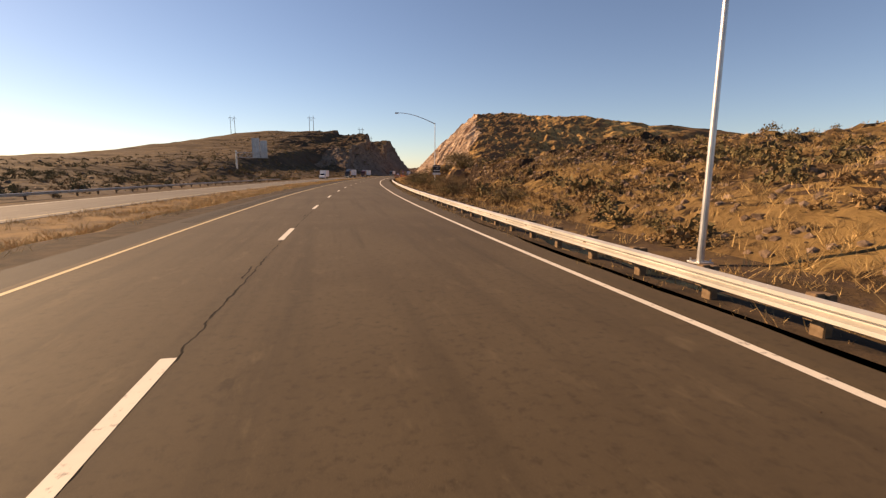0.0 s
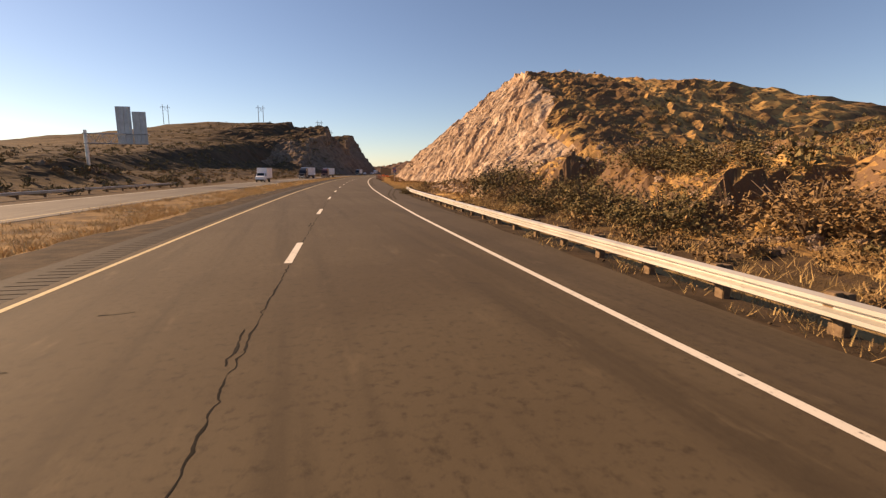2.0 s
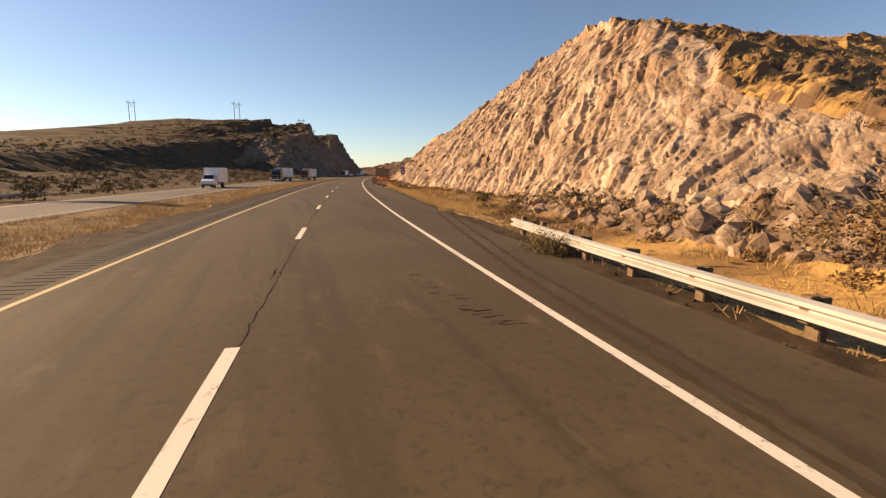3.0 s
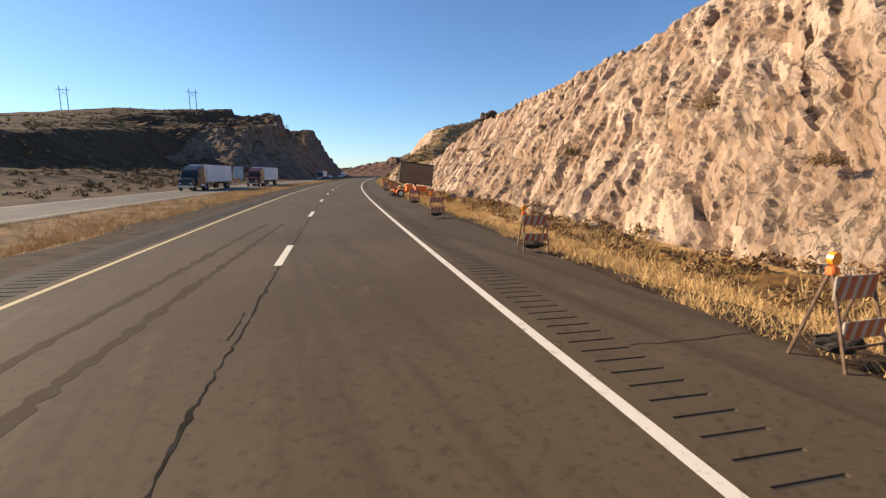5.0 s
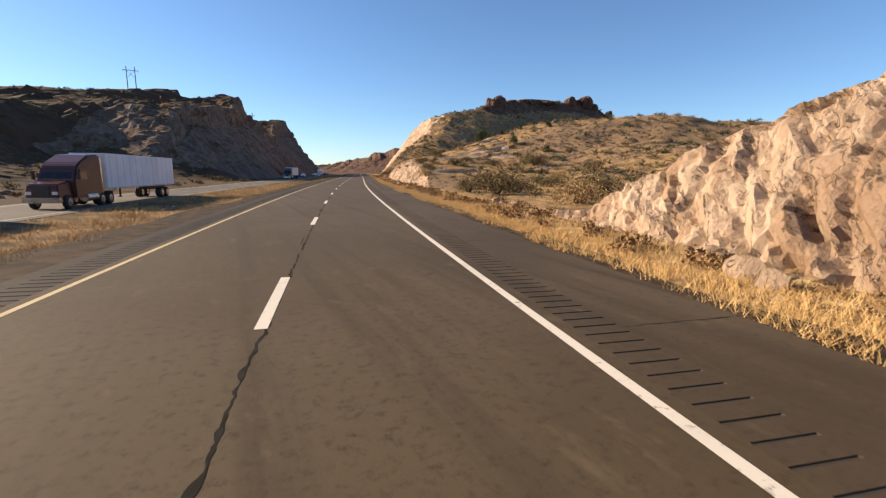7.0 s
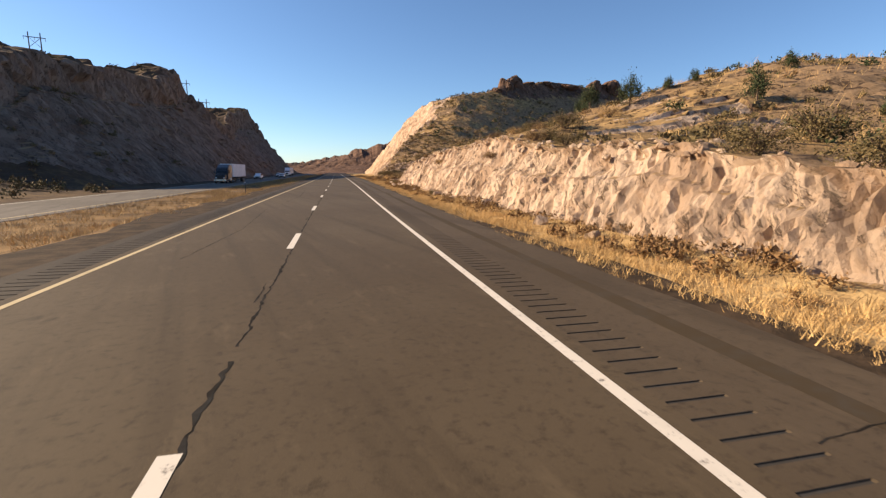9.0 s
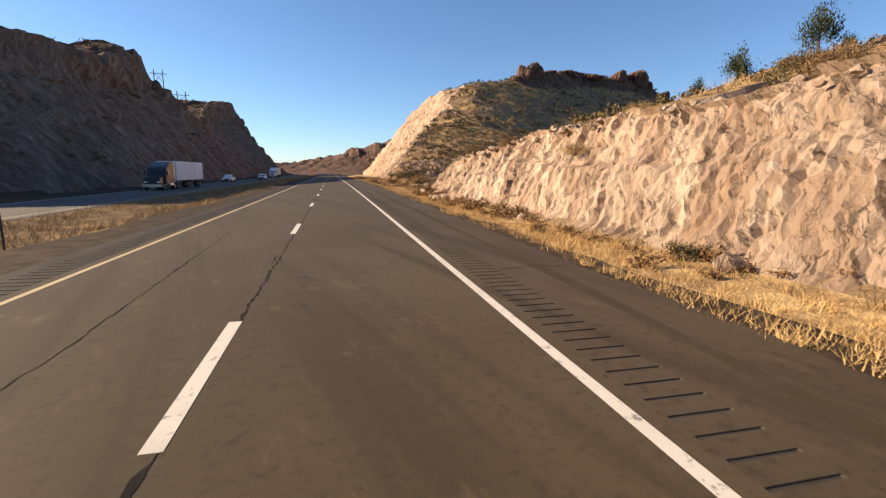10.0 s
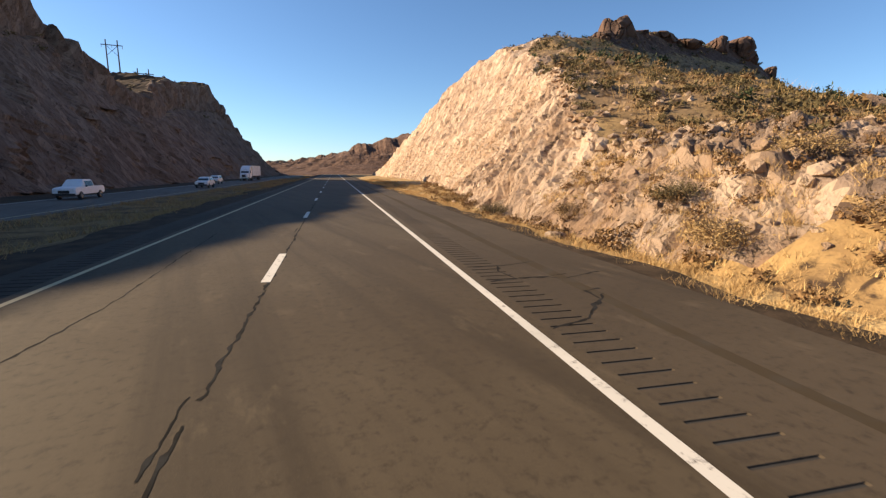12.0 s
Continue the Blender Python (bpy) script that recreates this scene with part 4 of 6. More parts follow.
outline = [(-0.30, 0.30), (-0.17, 0.34), (0.0, 0.29), (0.17, 0.34), (0.30, 0.30), (0.34, 0.12), (0.33, -0.06), (0.25, -0.24), (0.12, -0.36), (0.0, -0.42),
           (-0.12, -0.36), (-0.25, -0.24), (-0.33, -0.06), (-0.34, 0.12)]
f = bm.faces.new([bm.verts.new((x, 0, z)) for x, z in outline])
ext = bmesh.ops.extrude_face_region(bm, geom=[f])
bmesh.ops.translate(bm, verts=[g for g in ext["geom"] if isinstance(g, bmesh.types.BMVert)], vec=(0, 0.008, 0))
bmesh.ops.recalc_face_normals(bm, faces=bm.faces)
bmesh.ops.translate(bm, verts=bm.verts, vec=(0, -0.01, 2.15))
shield = part("shield", bm, BLUE, route, "blue shield with white number")
letters("40", 0.42, WHITE_SHEET, shield, pose(0, -0.018, 2.06, 90))
bm = bmesh.new()
box(bm, (0.58, 0.008, 0.13), (0, -0.018, 2.37), bevel=0.002)
part("crest", bm, RED, shield, "red band across the shield top")
bm = bmesh.new()
box(bm, (0.62, 0.012, 0.30), (0, -0.008, 2.68), bevel=0.003)
dpan = part("direction_panel", bm, BLUE, route, "small blue direction panel")
bm = bmesh.new()
box(bm, (0.40, 0.004, 0.10), (0, -0.017, 2.68))
part("bar", bm, plain("grey_lettering", (0.16, 0.16, 0.2), 0.5), dpan, "pale bar of small lettering")


# ---------------------------------------------------------------- the sign structure and the board over and beside the other carriageway
def sign_back(name, w_, h_, ribs, parent, x, z0):
    bm = bmesh.new()
    box(bm, (w_, 0.03, h_), (x, 0, z0 + h_ / 2), bevel=0.006)
    board = part(name, bm, ALU, parent, "grey back of a large sign panel")
    for k in range(ribs):
        bm = bmesh.new()
        box(bm, (0.10, 0.09, h_ * 1.0), (x + (k + 0.5) / ribs * w_ - w_ / 2, -0.062, z0 + h_ / 2), bevel=0.01)
        part("rib", bm, STEEL, board)
    return board


gantry = empty("overhead_sign_structure", along(152, -42.6, -0.6), "cantilevered steel truss holding two tall sign panels", "overhead sign")
bm = bmesh.new()
tube(bm, [(0, 0, -0.5), (0, 0, 4), (0, 0, 9.2)], [0.30, 0.28, 0.25], 14)
part("column", bm, STEEL, gantry)
bm = bmesh.new()
box(bm, (0.9, 0.9, 0.7), (0, 0, 0.1), bevel=0.05)
part("footing", bm, CONCRETE, gantry)
for zz in (7.0, 8.6):
    for yy in (-0.45, 0.45):
        bm = bmesh.new()
        tube(bm, [(-0.2, yy, zz), (9.8, yy, zz)], 0.07, 8)
        part("chord", bm, STEEL, gantry)
for k in range(8):
    bm = bmesh.new()
    x0 = 0.2 + 1.2 * k
    for yy in (-0.45, 0.45):
        tube(bm, [(x0, yy, 7.0 if k % 2 else 8.6), (x0 + 1.2, yy, 8.6 if k % 2 else 7.0)], 0.04, 6)
    tube(bm, [(x0, -0.45, 8.6), (x0, 0.45, 7.0)], 0.035, 6)
    part("lattice", bm, STEEL, gantry)
sign_back("panel", 2.35, 6.2, 3, gantry, 6.1, 6.9)
sign_back("panel", 2.15, 5.4, 3, gantry, 8.5, 6.9)

board_sign = empty("roadside_sign", along(297, -30.8, -0.5), "grey back of a tall roadside sign on two posts", "road sign")
for x in (-0.75, 0.75):
    bm = bmesh.new()
    box(bm, (0.12, 0.14, 4.2), (x, 0.09, 1.9), bevel=0.01)
    part("post", bm, STEEL, board_sign)
sign_back("panel", 2.6, 3.2, 3, board_sign, 0.0, 1.1)


# ---------------------------------------------------------------- barricades
def stripes(name, parent, w_, h_, z, y):
    bm = bmesh.new()
    box(bm, (w_, 0.022, h_), (0, y, z), bevel=0.004)
    p = part(name, bm, SHADED_SHEET, parent, "white reflective panel, dulled to cream for its shaded side")
    n = 4
    for k in range(n):
        x = (k + 0.5) / n * w_ - w_ / 2
        bm = bmesh.new()
        d, sk = w_ / n * 0.27, h_ * 0.32
        vs = [bm.verts.new(c) for c in ((x - d - sk / 2, y - 0.0135, z - h_ / 2 + 0.004), (x + d - sk / 2, y - 0.0135, z - h_ / 2 + 0.004),
                                        (x + d + sk / 2, y - 0.0135, z + h_ / 2 - 0.004), (x - d + sk / 2, y - 0.0135, z + h_ / 2 - 0.004))]
        f = bm.faces.new(vs)
        e = bmesh.ops.extrude_face_region(bm, geom=[f])
        bmesh.ops.translate(bm, verts=[g for g in e["geom"] if isinstance(g, bmesh.types.BMVert)], vec=(0, 0.003, 0))
        bmesh.ops.recalc_face_normals(bm, faces=bm.faces)
        part("stripe", bm, SHADED_ORANGE, p, "orange stripe, darkened for its shaded side")


def barricade(m, label):
    b = empty("barricade", m, label, "barricade", "barricades along the shoulder")
    for sx in (-1, 1):
        for sy in (-1, 1):
            bm = bmesh.new()
            tube(bm, [(sx * 0.34, sy * 0.30, 0.0), (sx * 0.30, sy * 0.02, 1.0)], 0.02, 6)
            part("leg", bm, BROWN_STEEL, b, "dark brown steel leg")
    stripes("panel", b, 0.66, 0.26, 0.86, -0.075)
    stripes("lower_panel", b, 0.64, 0.20, 0.43, -0.205)
    bm = bmesh.new()
    tube(bm, [(-0.325, -0.225, 0.24), (0.325, -0.225, 0.24)], 0.014, 6)
    part("cross_bar", bm, BROWN_STEEL, b)
    bm = bmesh.new()
    box(bm, (0.11, 0.09, 0.09), (-0.28, 0.0, 1.04), bevel=0.012)
    lamp_box = part("warning_light", bm, ORANGE, b, "orange battery box of a warning light")
    bm = bmesh.new()
    tube(bm, [(-0.28, -0.03, 1.17), (-0.28, 0.03, 1.17)], 0.075, 14)
    part("lens", bm, AMBER, lamp_box, "round amber lens")
    bm = bmesh.new()
    bmesh.ops.create_icosphere(bm, subdivisions=3, radius=1.0)
    for v in bm.verts:
        n = 0.12 * noise.noise(v.co * 2.2)
        v.co = Vector((v.co.x * (0.30 + n), v.co.y * (0.17 + n), v.co.z * (0.10 + 0.3 * n) * (1 - 0.15 * abs(v.co.x)) + 0.20))
    part("ballast_bag", bm, SANDBAG, b, "dark sandbag laid across the legs")
    return b


first = barricade(along(166.1, 6.75, 0.0, 4), "striped folding barricade with amber light and sandbag")
for s, l, tn in ((173.6, 6.4, -5), (183.5, 5.85, 3), (193.4, 6.35, -2), (204.2, 6.05, 6), (217.0, 6.45, -4), (225.0, 6.8, 2)):
    copy_thing(first, along(s, l, 0.0, tn))


# ---------------------------------------------------------------- message board on its trailer
def wheel(parent, m, r, w_, name="wheel"):
    """A wheel with its axle along x."""
    bm = bmesh.new()
    prof = [(-w_ / 2, r * 0.62), (-w_ / 2, r * 0.90), (-w_ * 0.36, r), (w_ * 0.36, r), (w_ / 2, r * 0.90), (w_ / 2, r * 0.62)]
    rings = [[bm.verts.new((x, rr * math.cos(2 * math.pi * k / 20), rr * math.sin(2 * math.pi * k / 20))) for k in range(20)] for x, rr in prof]
    for a, b in zip(rings, rings[1:]):
        for k in range(20):
            bm.faces.new((a[k], a[(k + 1) % 20], b[(k + 1) % 20], b[k]))
    bm.faces.new(rings[0])
    bm.faces.new(rings[-1][::-1])
    bmesh.ops.recalc_face_normals(bm, faces=bm.faces)
    tyre = part(name, bm, RUBBER, parent)
    tyre.matrix_basis = m
    bm = bmesh.new()
    tube(bm, [(-w_ / 2 - 0.012, 0, 0), (w_ / 2 + 0.012, 0, 0)], r * 0.58, 16)
    tube(bm, [(-w_ / 2 - 0.05, 0, 0), (w_ / 2 + 0.05, 0, 0)], r * 0.2, 10)
    part("rim", bm, CHROME if name == "wheel" else WHITE_SHEET, tyre, "pale steel rim")
    return tyre


vms = empty("message_board_trailer", along(204.3, 6.5, 0.0, 8), "orange trailer carrying a large dark message board", "message board")
TILT = pose(0, 0, 0, 0, 6.5, 0)
bm = bmesh.new()
box(bm, (3.15, 0.20, 1.86), (1.72, 0, 2.06), TILT, bevel=0.03)
cab_ = part("display_case", bm, FRAME_DARK, vms, "dark framed display case")
bm = bmesh.new()
box(bm, (3.0, 0.012, 1.70), (1.72, -0.108, 2.06), TILT, bevel=0.004)
part("display_face", bm, SCREEN, cab_, "dull brown switched-off display face")
bm = bmesh.new()
box(bm, (3.26, 0.26, 0.06), (1.72 + 0.107, 0, 2.06 + 0.95), TILT, bevel=0.02)
part("hood", bm, FRAME_DARK, cab_)
bm = bmesh.new()
box(bm, (0.18, 0.18, 2.2), (1.65, 0.20, 1.5), bevel=0.02)
part("mast", bm, FRAME_DARK, vms)
for yy in (-0.55, 0.55):
    bm = bmesh.new()
    box(bm, (2.7, 0.09, 0.12), (0.9, yy, 0.50), bevel=0.012)
    part("frame_rail", bm, ORANGE, vms)
for xx in (-0.35, 0.7, 2.15):
    bm = bmesh.new()
    box(bm, (0.1, 1.1, 0.1), (xx, 0, 0.50), bevel=0.012)
    part("cross_member", bm, ORANGE, vms)
bm = bmesh.new()
tube(bm, [(2.2, 0.5, 0.50), (2.8, 0, 0.48)], 0.05, 8)
tube(bm, [(2.2, -0.5, 0.50), (2.8, 0, 0.48)], 0.05, 8)
tube(bm, [(2.75, 0, 0.48), (3.4, 0, 0.48)], 0.05, 8)
part("tongue", bm, ORANGE, vms)
for yy in (-0.8, 0.8):
    bm = bmesh.new()
    arc = [(0.43 * math.cos(a), 0.43 * math.sin(a)) for a in np.linspace(0.1, math.pi - 0.1, 9)]
    for (x0, z0), (x1, z1) in zip(arc, arc[1:]):
        box(bm, (math.hypot(x1 - x0, z1 - z0) + 0.02, 0.28, 0.02), (0.02 + (x0 + x1) / 2, yy, 0.36 + (z0 + z1) / 2), pose(0, 0, 0, 0, -math.degrees(math.atan2(z1 - z0, x1 - x0)), 0))
    part("fender", bm, ORANGE, vms)
    wheel(vms, pose(0.02, yy, 0.34, 0, 0, 90), 0.34, 0.2, "trailer_wheel")
for xx, yy, w_, d_, h_, z_ in ((0.95, -0.2, 0.6, 0.6, 0.58, 0.85), (2.05, -0.1, 1.0, 0.8, 0.40, 0.76)):
    bm = bmesh.new()
    box(bm, (w_, d_, h_), (xx, yy, z_), bevel=0.03, taper=0.92)
    part("battery_box", bm, ORANGE, vms)
for xx, yy in ((-0.38, -0.45), (-0.38, 0.6), (1.2, -0.68), (2.2, 0.65), (3.0, 0.05)):
    bm = bmesh.new()
    box(bm, (0.06, 0.06, 0.62), (xx, yy, 0.34), bevel=0.006)
    box(bm, (0.18, 0.18, 0.02), (xx, yy, 0.03), bevel=0.004)
    part("jack_leg", bm, FRAME_DARK, vms)
bm = bmesh.new()
box(bm, (0.2, 0.03, 0.11), (-0.33, -0.62, 0.64), bevel=0.01)
part("tail_light", bm, RED, vms, "red tail light")


# ---------------------------------------------------------------- vehicles on the other carriageway; each points along its own +y
def profile_body(points, half, tuck=0.0, bevel=0.06, waist=None):
    """A closed side outline (y, z) drawn out to both sides; above the waist the sides lean in by tuck."""
    bm = bmesh.new()
    lo = waist if waist is not None else 1e9
    top = max(p[1] for p in points)

    def side(sgn):
        out = []
        for y, z in points:
            k = tuck * max(0.0, (z - lo) / max(top - lo, 0.01)) if z > lo else 0.0
            out.append(bm.verts.new((sgn * (half - k), y, z)))
        return out

    a, b = side(-1), side(1)
    n = len(points)
    bm.faces.new(a)
    bm.faces.new(b[::-1])
    for k in range(n):
        bm.faces.new((a[k], b[k], b[(k + 1) % n], a[(k + 1) % n]))
    bmesh.ops.recalc_face_normals(bm, faces=bm.faces)
    bmesh.ops.bevel(bm, geom=list(bm.edges), offset=bevel, segments=2, affect="EDGES", clamp_overlap=True)
    return bm


def plate(bm, pts):
    """A thin solid plate from a polygon in space."""
    f = bm.faces.new([bm.verts.new(p) for p in pts])
    f.normal_update()
    nrm = f.normal.copy()
    e = bmesh.ops.extrude_face_region(bm, geom=[f])
    bmesh.ops.translate(bm, verts=[g for g in e["geom"] if isinstance(g, bmesh.types.BMVert)], vec=nrm * 0.02)
    bmesh.ops.recalc_face_normals(bm, faces=bm.faces)
    return bm


def semi_truck(m, paint, trailer_len, label, logo=None):
    t = empty("semi_truck", m, label, "truck", "trucks on the opposite carriageway")
    bm = profile_body([(0, 0.75), (0, 1.35), (0.15, 1.75), (1.75, 2.0), (1.75, 0.75)], 1.02, 0.12, 0.09, 1.0)
    part("hood", bm, paint, t)
    bm = profile_body([(1.72, 0.75), (1.72, 2.02), (2.25, 2.95), (2.6, 3.25), (4.0, 3.85), (5.6, 3.95), (5.6, 0.75)], 1.22, 0.12, 0.10, 2.2)
    cab = part("cab", bm, paint, t)
    bm = plate(bmesh.new(), [(-0.98, 1.78, 2.10), (0.98, 1.78, 2.10), (0.90, 2.24, 2.88), (-0.90, 2.24, 2.88)])
    part("windshield", bm, GLASS, cab, "dark windshield")
    for sx in (-1, 1):
        bm = plate(bmesh.new(), [(sx * 1.232, 2.15, 2.05), (sx * 1.232, 3.3, 2.05), (sx * 1.20, 3.3, 2.8), (sx * 1.20, 2.5, 2.8)])
        part("side_window", bm, GLASS, cab, "dark side window")
        bm = bmesh.new()
        box(bm, (0.14, 0.24, 0.62), (sx * 1.42, 1.85, 2.35), bevel=0.03)
        tube(bm, [(sx * 1.22, 1.95, 2.2), (sx * 1.42, 1.9, 2.2)], 0.025, 6)
        part("mirror", bm, FRAME_DARK, t)
        bm = bmesh.new()
        box(bm, (0.34, 0.12, 0.22), (sx * 0.78, 0.01, 1.14), bevel=0.03)
        part("headlight", bm, LENS, t, "clear headlight")
        bm = bmesh.new()
        tube(bm, [(sx * 1.0, 3.1, 0.72), (sx * 1.0, 4.6, 0.72)], 0.32, 14)
        part("fuel_tank", bm, CHROME, t)
        bm = bmesh.new()
        tube(bm, [(sx * 1.1, 5.72, 1.0), (sx * 1.1, 5.72, 3.7)], 0.075, 8)
        part("exhaust_stack", bm, CHROME, t)
    bm = bmesh.new()
    box(bm, (0.95, 0.08, 0.72), (0, -0.01, 1.3), bevel=0.03)
    part("grille", bm, FRAME_DARK, t, "dark grille")
    bm = bmesh.new()
    box(bm, (2.35, 0.32, 0.38), (0, -0.02, 0.66), bevel=0.06)
    part("bumper", bm, CHROME, t)
    bm = bmesh.new()
    box(bm, (0.9, 7.6, 0.22), (0, 5.0, 0.9), bevel=0.02)
    part("chassis", bm, FRAME_DARK, t)
    y0 = 6.2
    bm = bmesh.new()
    box(bm, (2.58, trailer_len, 2.85), (0, y0 + trailer_len / 2, 2.65), bevel=0.035)
    tr = part("trailer_box", bm, TRAILER_WHITE, t, "white trailer box")
    for sx in (-1, 1):
        bm = bmesh.new()
        box(bm, (0.03, trailer_len, 0.12), (sx * 1.30, y0 + trailer_len / 2, 1.28), bevel=0.008)
        part("side_rail", bm, ALU, tr)
    for k in range(int(trailer_len / 1.2)):
        for sx in (-1, 1):
            bm = bmesh.new()
            box(bm, (0.012, 0.04, 2.6), (sx * 1.295, y0 + 0.6 + 1.2 * k, 2.65))
            part("panel_seam", bm, ALU, tr)
    if logo:
        bm = bmesh.new()
        box(bm, (0.012, 1.1, 0.9), (-1.297, y0 + 3.0, 3.1))
        part("emblem", bm, logo, tr, "plain coloured emblem patch")
    bm = bmesh.new()
    box(bm, (1.0, 4.2, 0.3), (0, y0 + trailer_len - 2.6, 0.98), bevel=0.03)
    part("bogie", bm, FRAME_DARK, t)
    bm = bmesh.new()
    for sx in (-1, 1):
        box(bm, (0.12, 0.12, 0.8), (sx * 0.8, y0 + 3.0, 0.85), bevel=0.01)
        box(bm, (0.3, 0.3, 0.05), (sx * 0.8, y0 + 3.0, 0.45), bevel=0.01)
    part("landing_gear", bm, FRAME_DARK, t)
    for sx in (-1, 1):
        wheel(t, pose(sx * 1.02, 0.95, 0.51), 0.51, 0.3)
        for y in (5.3, 6.6, y0 + trailer_len - 3.3, y0 + trailer_len - 2.0):
            wheel(t, pose(sx * 0.95, y, 0.51), 0.51, 0.56)
    return t


def box_truck(m, label):
    t = empty("box_truck", m, label, "truck", "trucks on the opposite carriageway")
    bm = profile_body([(0, 0.5), (0, 1.25), (0.9, 1.5), (1.5, 2.25), (2.6, 2.3), (2.6, 0.5)], 1.05, 0.16, 0.08, 1.4)
    cab = part("cab", bm, WHITE_PAINT, t)
    bm = plate(bmesh.new(), [(-0.85, 0.93, 1.56), (0.85, 0.93, 1.56), (0.76, 1.44, 2.18), (-0.76, 1.44, 2.18)])
    part("windshield", bm, GLASS, cab, "dark windshield")
    for sx in (-1, 1):
        bm = plate(bmesh.new(), [(sx * 1.06, 1.2, 1.5), (sx * 1.06, 2.2, 1.5), (sx * 0.96, 2.2, 2.1), (sx * 0.96, 1.55, 2.1)])
        part("side_window", bm, GLASS, cab, "dark side window")
        bm = bmesh.new()
        box(bm, (0.26, 0.08, 0.18), (sx * 0.75, 0.0, 0.95), bevel=0.02)
        part("headlight", bm, LENS, t, "clear headlight")
        for y in (0.9, 5.6):
            wheel(t, pose(sx * 0.92, y, 0.42), 0.42, 0.26 if y < 2 else 0.45)
    bm = bmesh.new()
    box(bm, (2.4, 5.6, 2.5), (0, 5.45, 2.2), bevel=0.04)
    part("cargo_box", bm, TRAILER_WHITE, t, "white cargo box")
    bm = bmesh.new()
    box(bm, (0.8, 7.2, 0.2), (0, 4.4, 0.75), bevel=0.02)
    part("chassis", bm, FRAME_DARK, t)
    bm = bmesh.new()
    box(bm, (1.9, 0.16, 0.24), (0, -0.03, 0.55), bevel=0.03)
    part("bumper", bm, FRAME_DARK, t)
    return t


def car(m, kind, label):
    name = "pickup_truck" if kind == "pickup" else "sport_utility_car"
    t = empty(name, m, label, "pickup" if kind == "pickup" else "car", "cars on the opposite carriageway")
    if kind == "pickup":
        low = [(0, 0.45), (0, 0.95), (0.15, 1.08), (1.45, 1.18), (5.6, 1.18), (5.6, 0.5)]
        top = [(1.35, 1.12), (2.05, 1.80), (3.55, 1.82), (3.75, 1.12)]
        length, ws = 5.6, (0.95, 4.55)
    else:
        low = [(0, 0.40), (0, 0.85), (0.12, 0.98), (1.2, 1.08), (4.55, 1.10), (4.6, 0.45)]
        top = [(1.05, 1.05), (1.85, 1.68), (4.1, 1.70), (4.5, 1.05)]
        length, ws = 4.6, (0.9, 3.65)
    body = part("body", profile_body(low, 0.93, 0.05, 0.07, 0.9), WHITE_PAINT, t)
    roof = part("cabin", profile_body(top, 0.86, 0.16, 0.06, 1.1), WHITE_PAINT, t)
    y0, y1 = top[0][0], top[1][0]
    z1 = top[1][1]
    bm = plate(bmesh.new(), [(-0.74, y0 + 0.12, 1.2), (0.74, y0 + 0.12, 1.2), (0.66, y1 - 0.04, z1 - 0.10), (-0.66, y1 - 0.04, z1 - 0.10)])
    part("windshield", bm, GLASS, roof, "dark windshield")
    ya, yb = y1 + 0.05, top[2][0] - 0.1
    for sx in (-1, 1):
        for a, b in ((ya, (ya + yb) / 2 - 0.04), ((ya + yb) / 2 + 0.04, yb)):
            bm = plate(bmesh.new(), [(sx * 0.855, a, 1.2), (sx * 0.855, b, 1.2), (sx * 0.735, b, z1 - 0.13), (sx * 0.735, a, z1 - 0.13)])
            part("side_window", bm, GLASS, roof, "dark side window")
        bm = bmesh.new()
        box(bm, (0.36, 0.1, 0.16), (sx * 0.68, 0.02, 0.82), bevel=0.03)
        part("headlight", bm, LENS, body, "clear headlight")
        bm = bmesh.new()
        box(bm, (0.2, 0.1, 0.14), (sx * 1.0, y0 + 0.5, 1.2), bevel=0.03)
        part("mirror", bm, FRAME_DARK, t)
        for y in ws:
            wheel(t, pose(sx * 0.86, y, 0.37), 0.37, 0.24)
    bm = bmesh.new()
    box(bm, (0.9, 0.06, 0.26), (0, -0.005, 0.72), bevel=0.02)
    part("grille", bm, FRAME_DARK, body, "dark grille")
    bm = bmesh.new()
    box(bm, (1.8, 0.14, 0.2), (0, -0.02, 0.48), bevel=0.03)
    part("bumper", bm, FRAME_DARK, body)
    if kind == "pickup":
        bm = bmesh.new()
        box(bm, (1.5, 1.65, 0.02), (0, 4.65, 1.187))
        part("bed", bm, FRAME_DARK, body, "dark open bed")
    return t


DARK_CAB = plain("dark_cab_paint", (0.018, 0.022, 0.03), 0.3)
MAROON = plain("maroon_cab_paint", (0.07, 0.02, 0.018), 0.3)
box_truck(along(181, -22.0, -0.69), "white box truck with dark windshield on the opposite road")
semi_truck(along(238, -22.4, -0.69), DARK_CAB, 14.6, "semi truck with dark cab and white trailer", RED)
semi_truck(along(264, -18.9, -0.69), MAROON, 14.6, "semi truck with maroon cab and white trailer")
semi_truck(along(398, -22.4, -0.69), DARK_CAB, 14.6, "semi truck with dark cab on the shaded road")
semi_truck(along(528, -22.0, -0.69), WHITE_PAINT, 14.6, "semi truck with white cab far along the road")
car(along(444, -22.4, -0.69), "pickup", "white pickup truck in the hill's shade")
car(along(474, -18.7, -0.69), "suv", "white sport utility car with dark windows")
car(along(497, -22.4, -0.69), "suv", "white sport utility car further along the shaded road")


# ---------------------------------------------------------------- power line on the hill
def land_z(s, l):
    return float(ground_z(np.array([float(s)]), np.array([float(l)]))[0])


